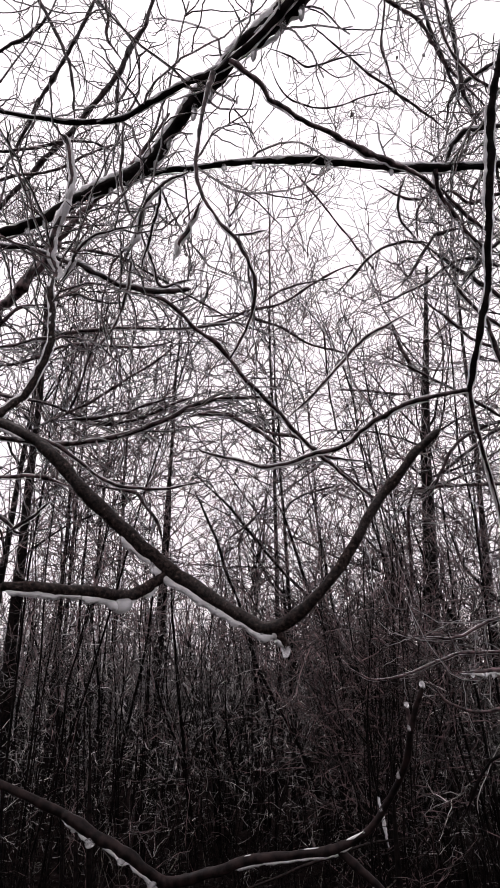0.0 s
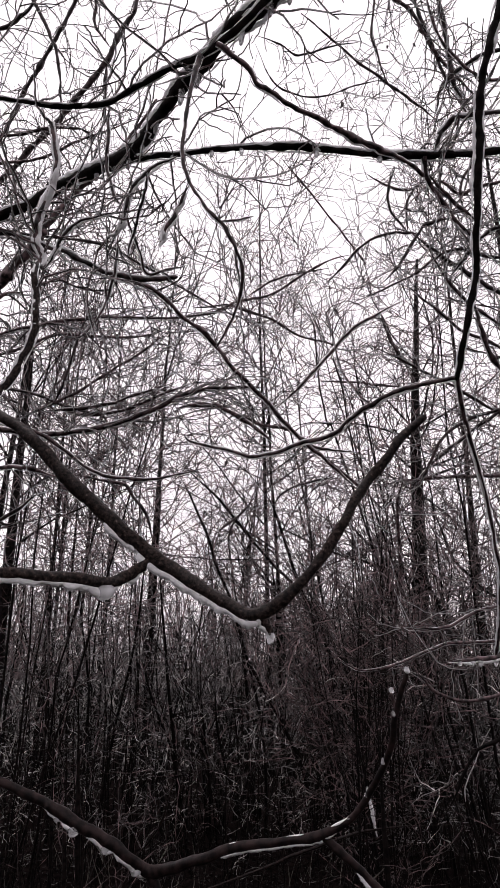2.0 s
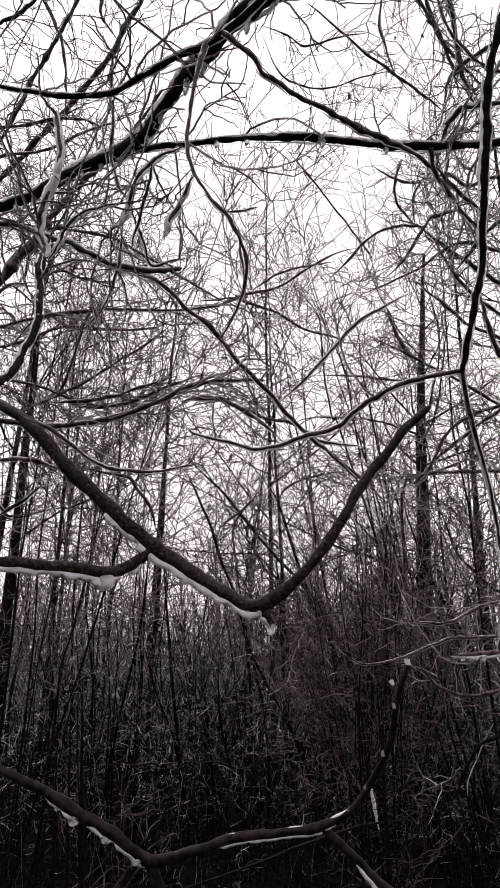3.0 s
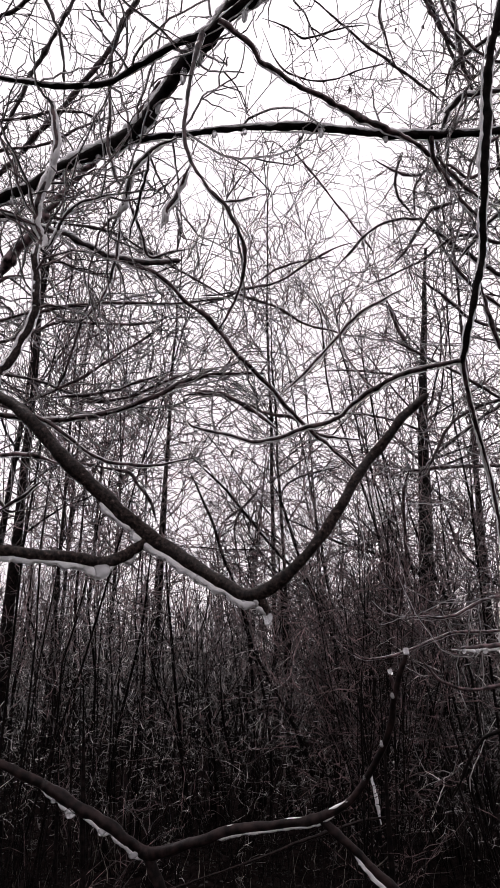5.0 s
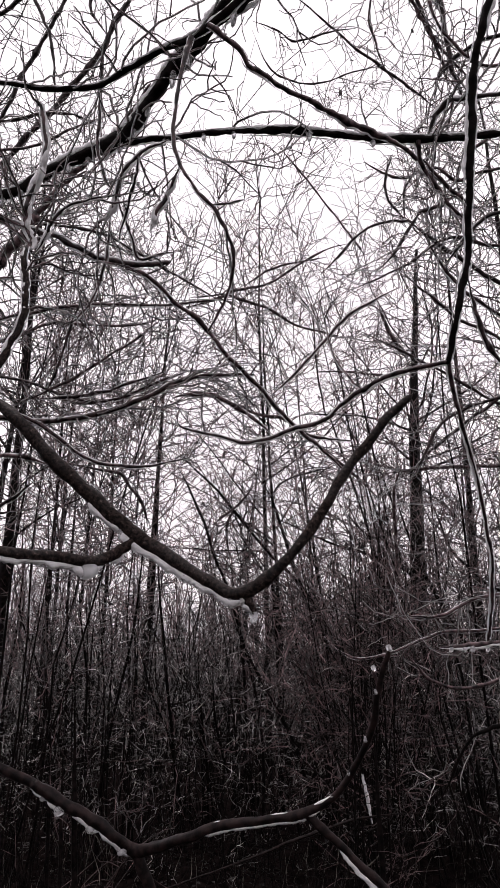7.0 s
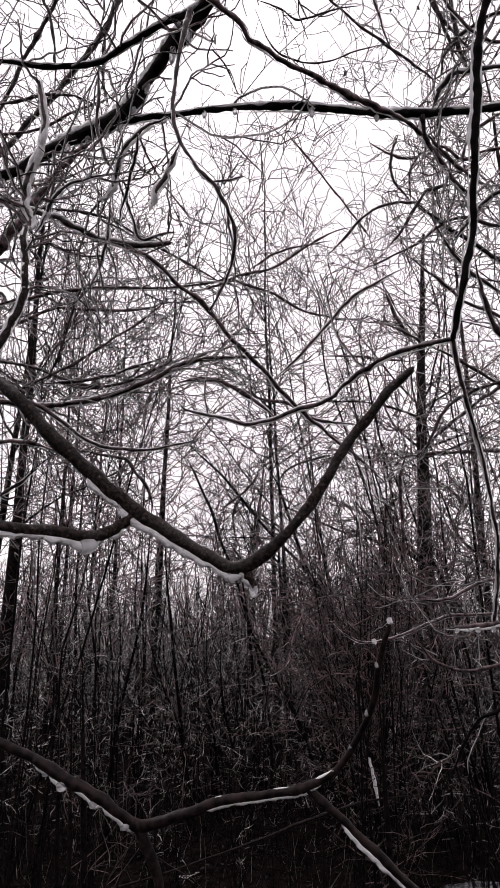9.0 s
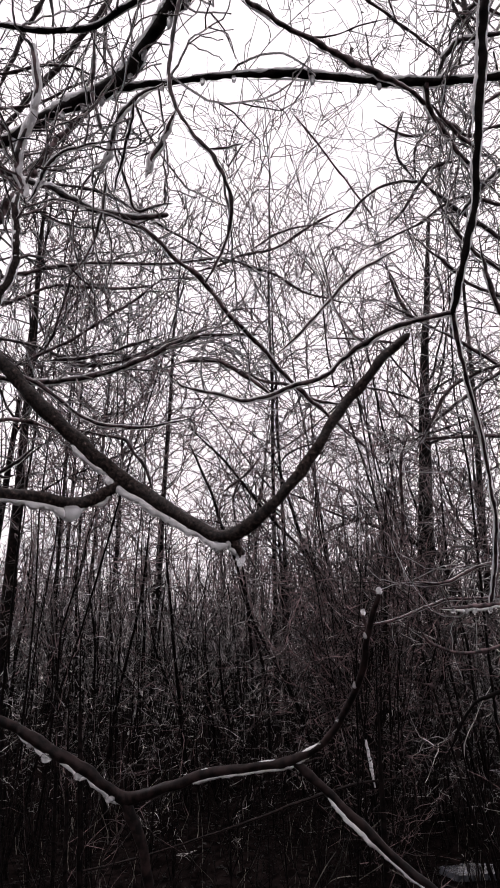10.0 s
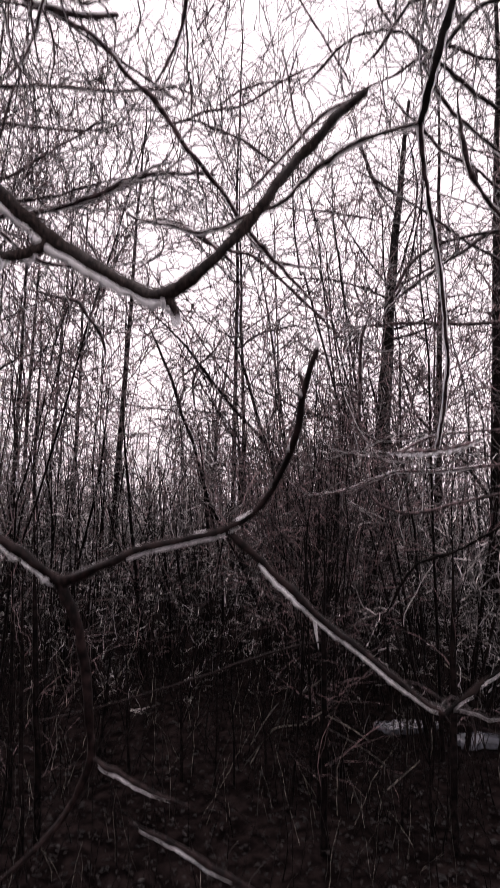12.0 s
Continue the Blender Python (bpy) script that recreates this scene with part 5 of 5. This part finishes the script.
def dead_leaf(x, y, z, size, turn):
    """A dead leaf that still hangs on a twig of the near tree."""
    ob = part("dead_leaf", LEAF, right_tree, "shrivelled dark dead leaf")
    ob.matrix_basis = Matrix.Translation(-right_tree.location) @ pose(x, y, z, 15, turn, turn * 3) @ Matrix.Scale(size, 4)


dead_leaf(0.683, 3.230, 4.962, 0.060, 20)
dead_leaf(0.751, 5.559, 3.775, 0.070, -30)
dead_leaf(0.612, 5.574, 3.735, 0.050, 40)
dead_leaf(0.743, 2.365, 4.406, 0.025, 10)
dead_leaf(0.868, 2.362, 4.417, 0.030, -20)
dead_leaf(-0.096, 4.779, 2.984, 0.050, 15)
dead_leaf(0.548, 2.338, 4.185, 0.020, 60)

# ---- trees that can be told apart ----
rng = np.random.default_rng(77)
TREE_LABELS = {0: "very tall thin straight bare tree with fine iced twigs", 1: "thick dark bare tree trunk among iced shrubs", 2: "leaning dark bare tree with rough bark",
               3: "stout dark bare tree beside iced boughs", 9: "thin dark young tree rising from the thicket"}
for k, (px, y, r, h, lx, ly) in enumerate(TREES):
    tree("tree", TREE_LABELS.get(k, "slender bare tree with dark bark and fine iced twigs"), rng, (px * y, y, 0), h, r, (lx, ly), limbs=17, subs=90, twigs=360 if r > 0.1 else 300 if 0 < px < 0.18 else 650, spread=(35, 75), fine=y / 8, wobble=0.009)

for px, y, h, stems, r, spread, subs, twigs, drop in SHRUBS:
    shrub("shrub", "bare leaning shrub with glazed thin twigs", rng, (px * y, y, 0), h, stems, r, spread, subs, twigs, drop, UNDER_BARK if h < 2.2 else TWIG_BARK)

for px, y, h, stems, r, spread, subs, twigs, drop in SAPLINGS:
    shrub("sapling", "clump of dark thin saplings leaning apart", rng, (px * y, y, 0), h, stems, r, spread, subs, twigs, drop, TRUNK_BARK)

# dark upright stems that stand out against the brush, each leaning its own way and forking low
def thicket_stem(share, y, tall, r, lean, seed, shoots=60, material=None):
    draw = np.random.default_rng(seed)
    base = new("sapling")
    base.location = (share * y, y, float(ground_height(share * y, y)))
    tagged(base, "thin dark upright sapling with iced side twigs", "sapling")
    P, R = trunk_line(draw, tall, r, (lean, draw.uniform(-0.05, 0.05)), 0.03 * tall, 12)
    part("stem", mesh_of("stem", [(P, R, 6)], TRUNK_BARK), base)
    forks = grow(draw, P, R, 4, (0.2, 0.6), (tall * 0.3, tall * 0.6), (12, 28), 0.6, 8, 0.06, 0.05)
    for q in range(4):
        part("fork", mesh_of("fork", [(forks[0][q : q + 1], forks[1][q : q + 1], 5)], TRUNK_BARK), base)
    l2 = grow(draw, np.concatenate([P[:, :8], forks[0]]), np.concatenate([R[:, :8], forks[1]]), shoots, (0.15, 1.0), (0.1, 0.45), (35, 85), 0.35, 7, 0.16, 0.0, least=0.0005 * y, curl=0.9)
    l3 = grow(draw, *l2, int(2.5 * shoots), (0.1, 1.0), (0.04, 0.14), (35, 85), 0.7, 4, 0.22, 0.0, least=0.0004 * y, curl=0.9)
    tagged(part("crown", mesh_of("crown", [(*l2, 4), (*l3, 3)], material or UNDER_BARK), base), kind="stuff")


for k in range(34):
    y = 4.3 + 4.2 * ((k * 0.618) % 1)
    thicket_stem(-0.44 + 0.88 * ((k * 0.3819 + 0.07) % 1), y, rng.uniform(1.3, 2.4), 0.0026 * y * rng.uniform(0.6, 1.1), rng.uniform(-0.16, 0.16), 900 + k)

for k in range(16):
    y = 2.7 + 1.5 * ((k * 0.618) % 1)
    thicket_stem(-0.42 + 0.84 * ((k * 0.3819 + 0.2) % 1), y, rng.uniform(0.8, 1.25), 0.0024 * y * rng.uniform(0.6, 1.2), rng.uniform(-0.1, 0.1), 960 + k, 16, TRUNK_BARK)

for k in range(10):
    y = 3.4 + 1.8 * ((k * 0.618) % 1)
    thicket_stem(0.15 + 0.08 * ((k * 0.3819) % 1), y, rng.uniform(2.1, 2.9), 0.0024 * y * rng.uniform(0.7, 1.2), rng.uniform(-0.08, 0.08), 980 + k, 60, (TRUNK_BARK, TWIG_BARK)[k % 2])

rng = np.random.default_rng(78)
# ---- the wood behind: alike young trees in rows of no order ----
kinds = []
for k in range(6):
    kinds.append(tree("tree", "thin bare woodland tree far among others", rng, (-9 + 3 * k, 17 + 1.3 * (k % 3), float(ground_height(-9 + 3 * k, 17 + 1.3 * (k % 3)))), rng.uniform(5, 8.5), rng.uniform(0.03, 0.05),
                      (rng.uniform(-0.08, 0.08), 0), limbs=12, subs=45, twigs=170, start=0.15, reach=0.22, spread=(35, 75), fine=2.0, split=False))
    tagged(kinds[-1], group="woodland trees")
for k in range(24):
    y = rng.uniform(12, 34)
    x = rng.uniform(-0.6, 0.6) * y
    m = pose(x, y, float(ground_height(x, y)), 0, 0, rng.uniform(0, 360)) @ Matrix.Scale(rng.uniform(0.7, 1.2), 4)
    copy_thing(kinds[k % 6], m)


# ---- far wood ahead, and more added out of view, past counting ----
rng = np.random.default_rng(79)


def wood(name, label, K, low, high, near, far, tall, thick, shoots, least=0.011, material=None):
    ang, dist = rng.uniform(low, high, K), rng.uniform(near, far, K)
    fh = rng.uniform(*tall, K)
    t = np.linspace(0, 1, 6)[None, :, None]
    foot = np.stack([np.sin(ang) * dist, np.cos(ang) * dist, ground_height(np.sin(ang) * dist, np.cos(ang) * dist)], 1)[:, None]
    top = foot + np.stack([rng.normal(size=K) * 0.6, rng.normal(size=K) * 0.6, fh], 1)[:, None]
    P = foot + (top - foot) * t + rng.normal(size=(K, 6, 3)) * 0.08
    R = rng.uniform(*thick, K)[:, None] * np.linspace(1, 0.2, 6)[None]
    tw = grow(rng, P, R, shoots, (0.05, 1.0), (0.08 * tall[1] + 0.2, 0.2 * tall[1] + 0.4), (25, 80), 0.5, 4, 0.18, 0.02, least=least)
    tagged(new(name, mesh_of(name, [(P, R, 4), (*tw, 3)], material or TWIG_BARK)), label, "woodland", kind="stuff")


wood("far_wood", "distant bare grey-brown woodland", 620, -0.75, 0.75, 22, 65, (2.5, 6.5), (0.03, 0.08), 10500)
wood("far_scrub", "low grey leafless scrub between the far trees", 1200, -0.7, 0.7, 10, 40, (0.8, 3.4), (0.008, 0.022), 7600, 0.007, UNDER_BARK)
# Added beside and behind the camera, never seen: blocks low sky light.
wood("wood_around", "unseen bare woodland added behind to dim low light", 420, 0.9, 2 * math.pi - 0.9, 14, 45, (5, 9), (0.06, 0.2), 4200)

# ---- brush that hides the forest floor ----
def stems(K, near, far, tall, wide, thick, lean=0.2, bend=0.1):
    """Thin stems that stand on the ground between two distances; thick is their radius for each metre of distance."""
    y = near + (far - near) * rng.uniform(0, 1, K)
    x = rng.uniform(-wide, wide, K) * y
    high = rng.uniform(*tall, K)
    d = unit(np.stack([rng.normal(size=K) * lean, rng.normal(size=K) * lean, np.ones(K)], 1))
    arc = rng.normal(size=(K, 3)) * bend * 0.5
    pts = [np.stack([x, y, ground_height(x, y) - 0.02], 1)]
    for _ in range(7):
        d = unit(d + rng.normal(size=(K, 3)) * bend * 0.6 + arc)
        pts.append(pts[-1] + d * (high / 7)[:, None])
    return np.stack(pts, 1), (rng.uniform(*thick, K) * y)[:, None] * np.linspace(1, 0.4, 8)[None]


rng = np.random.default_rng(80)
far_stems = stems(1100, 5.0, 16.0, (0.8, 2.4), 0.6, (0.0005, 0.0013), 0.22, 0.10)
near_stems = stems(150, 4.2, 7.0, (0.9, 2.3), 0.55, (0.0006, 0.0016), 0.16, 0.07)
low_stems = stems(240, 2.0, 4.2, (0.3, 0.9), 0.55, (0.0007, 0.0013), 0.3, 0.10)
low_shoots = grow(rng, *low_stems, 380, (0.3, 1.0), (0.08, 0.3), (35, 75), 0.6, 7, 0.16, 0.0, tip=0.5, curl=0.6)
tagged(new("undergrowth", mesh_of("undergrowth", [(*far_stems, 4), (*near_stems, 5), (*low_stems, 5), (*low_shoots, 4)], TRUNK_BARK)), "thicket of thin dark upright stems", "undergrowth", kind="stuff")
far_twigs = grow(rng, *far_stems, 8000, (0.2, 1.0), (0.08, 0.24), (50, 100), 0.42, 5, 0.24, 0.0, tip=0.6, least=0.0026, curl=1.1)
near_twigs = grow(rng, *near_stems, 2600, (0.12, 1.0), (0.06, 0.18), (50, 100), 0.36, 6, 0.20, 0.0, tip=0.6, least=0.0016, curl=1.1)
fine_twigs = [grow(rng, *some, count, (0.1, 1.0), (0.03, 0.10), (35, 90), 0.85, 4, 0.25, 0.0, tip=0.6, curl=1.1) for some, count in ((far_twigs, 10000), (near_twigs, 4500))]
tagged(new("brushwood", mesh_of("brushwood", [(*far_twigs, 3), (*near_twigs, 3)] + [(*some, 3) for some in fine_twigs], UNDER_BARK)), "tangle of pale iced twigs low in the thicket", "undergrowth", kind="stuff")

# dead grass and dry stems
rng = np.random.default_rng(81)
K = 260
gy_ = rng.uniform(2.2, 6.0, K)
gx_ = rng.uniform(-0.5, 0.5, K) * gy_
d = unit(np.stack([rng.normal(size=K) * 0.22, rng.normal(size=K) * 0.22, np.ones(K)], 1))
step = rng.uniform(0.015, 0.075, K)[:, None]
pts = [np.stack([gx_, gy_, ground_height(gx_, gy_)], 1)]
for _ in range(6):
    d = unit(d + rng.normal(size=(K, 3)) * 0.13)
    pts.append(pts[-1] + d * step)
GR = (rng.uniform(0.00025, 0.0006, K) * gy_)[:, None] * np.linspace(1, 0.4, 7)[None]
tagged(new("dead_grass", mesh_of("dead_grass", [(np.stack(pts, 1), GR, 3)], STALK)), "sparse dry grass and stems on the forest floor", "grass", kind="stuff")


# ---- small things on the forest floor ----
def puddle(x, y, wide, deep, seed):
    r = np.random.default_rng(seed)
    k = 28
    a = np.arange(k) * 2 * math.pi / k
    edge = 1 + 0.22 * np.sin(2 * a + 1) + 0.12 * np.sin(5 * a) + 0.05 * r.normal(size=k)
    bm = bmesh.new()
    rings = []
    for share, z in ((1.0, -0.03), (0.97, 0.004), (0.5, 0.006)):
        rings.append([bm.verts.new((wide * share * e * math.cos(t), deep * share * e * math.sin(t), z)) for e, t in zip(edge, a)])
    for lo, hi in zip(rings, rings[1:]):
        for q in range(k):
            bm.faces.new((lo[q], lo[(q + 1) % k], hi[(q + 1) % k], hi[q]))
    bm.faces.new(rings[-1])
    me = bpy.data.meshes.new("frozen_puddle")
    bm.to_mesh(me)
    bm.free()
    me.materials.append(frozen)
    ob = new("frozen_puddle", me)
    ob.location = (x, y, float(ground_height(x, y)) + 0.03)
    tagged(ob, "grey frozen puddle among dark wet leaves", "puddle")


puddle(1.47, 4.6, 0.20, 0.12, 3)
puddle(1.83, 4.3, 0.15, 0.14, 4)


def stalk(points, seed):
    """A pale dry stalk that leans out of the brush."""
    r = np.random.default_rng(seed)
    c = smooth_line(points, 6)
    c[:, 3] *= 0.6
    c[:, :3] += r.normal(size=3) * 0.002
    ob = new("dry_stalk", mesh_of("dry_stalk", [(c[None, :, :3], c[None, :, 3], 6)], STALK))
    tagged(ob, "pale dry plant stalk leaning in the brush", "stalk")


stalk([(0.203, 3.880, -0.170, 0.0041), (0.335, 3.802, 0.051, 0.0050), (0.486, 3.784, 0.251, 0.0050), (0.629, 3.714, 0.599, 0.0031)], 1)
stalk([(0.431, 3.775, -0.172, 0.0040), (0.464, 3.765, 0.006, 0.0049), (0.511, 3.731, 0.252, 0.0040), (0.564, 3.645, 0.495, 0.0030)], 2)
stalk([(0.637, 3.143, 0.414, 0.0041), (0.788, 3.172, 0.331, 0.0042), (0.936, 3.209, 0.226, 0.0026)], 3)
stalk([(1.058, 6.179, 0.528, 0.0149), (1.128, 6.240, 0.355, 0.0182), (1.202, 6.298, 0.191, 0.0114), (1.341, 6.382, -0.045, 0.0051)], 4)
stalk([(0.307, 3.292, 0.293, 0.0033), (0.386, 3.300, 0.418, 0.0033), (0.443, 3.333, 0.476, 0.0026)], 5)
stalk([(0.407, 3.289, 0.300, 0.0033), (0.437, 3.241, 0.437, 0.0032), (0.472, 3.249, 0.563, 0.0025)], 6)
stalk([(0.620, 3.118, 0.485, 0.0031), (0.743, 3.141, 0.420, 0.0031), (0.847, 3.166, 0.348, 0.0024)], 7)
stalk([(0.533, 3.257, 0.392, 0.0032), (0.617, 3.237, 0.448, 0.0032), (0.667, 3.224, 0.485, 0.0025)], 8)
stalk([(0.871, 3.010, 0.189, 0.0039), (0.943, 2.984, 0.264, 0.0039), (1.015, 2.957, 0.339, 0.0024)], 9)
stalk([(1.452, 3.833, 0.563, 0.0042), (1.543, 3.854, 0.502, 0.0043), (1.614, 3.866, 0.469, 0.0033)], 10)
stalk([(0.613, 3.783, 0.402, 0.0041), (0.701, 3.761, 0.466, 0.0050), (0.775, 3.735, 0.539, 0.0031)], 11)
stalk([(0.331, 3.694, 0.057, 0.0039), (0.397, 3.646, 0.190, 0.0039), (0.465, 3.618, 0.270, 0.0039), (0.644, 3.611, 0.291, 0.0027)], 12)
stalk([(-0.563, 4.915, 0.202, 0.0049), (-0.479, 4.868, 0.335, 0.0057), (-0.420, 4.818, 0.478, 0.0036)], 13)
stalk([(-0.837, 4.158, 0.543, 0.0038), (-0.790, 4.178, 0.486, 0.0045), (-0.758, 4.208, 0.400, 0.0031)], 14)

# ---- fallen leaves, past counting ----
K = 9000
ly = 1.6 + 6.5 * rng.uniform(0, 1, K) ** 1.3
lx = rng.uniform(-0.55, 0.55, K) * ly
size, spin, tip = rng.uniform(0.008, 0.020, K), rng.uniform(0, 2 * math.pi, K), rng.uniform(-0.25, 0.25, K)
centre = np.stack([lx, ly, ground_height(lx, ly) + 0.02], 1)
ahead = np.stack([np.cos(spin), np.sin(spin), tip], 1) * size[:, None]
side = np.stack([-np.sin(spin), np.cos(spin), rng.uniform(-0.4, 0.4, K)], 1) * (size * 0.55)[:, None]
lift = np.array([0, 0, 1.0]) * (size * rng.uniform(0.1, 0.45, K))[:, None]
shape = [centre - ahead, centre - side + lift, centre + ahead, centre + side + lift, centre]
leaf_v = np.stack(shape, 1).reshape(-1, 3)
o = np.arange(K)[:, None] * 5
leaf_f = np.concatenate([o + np.array([[0, 1, 4]]), o + np.array([[1, 2, 4]]), o + np.array([[2, 3, 4]]), o + np.array([[3, 0, 4]])])
leaf_me = bpy.data.meshes.new("fallen_leaves")
leaf_me.from_pydata(leaf_v.tolist(), [], leaf_f.tolist())
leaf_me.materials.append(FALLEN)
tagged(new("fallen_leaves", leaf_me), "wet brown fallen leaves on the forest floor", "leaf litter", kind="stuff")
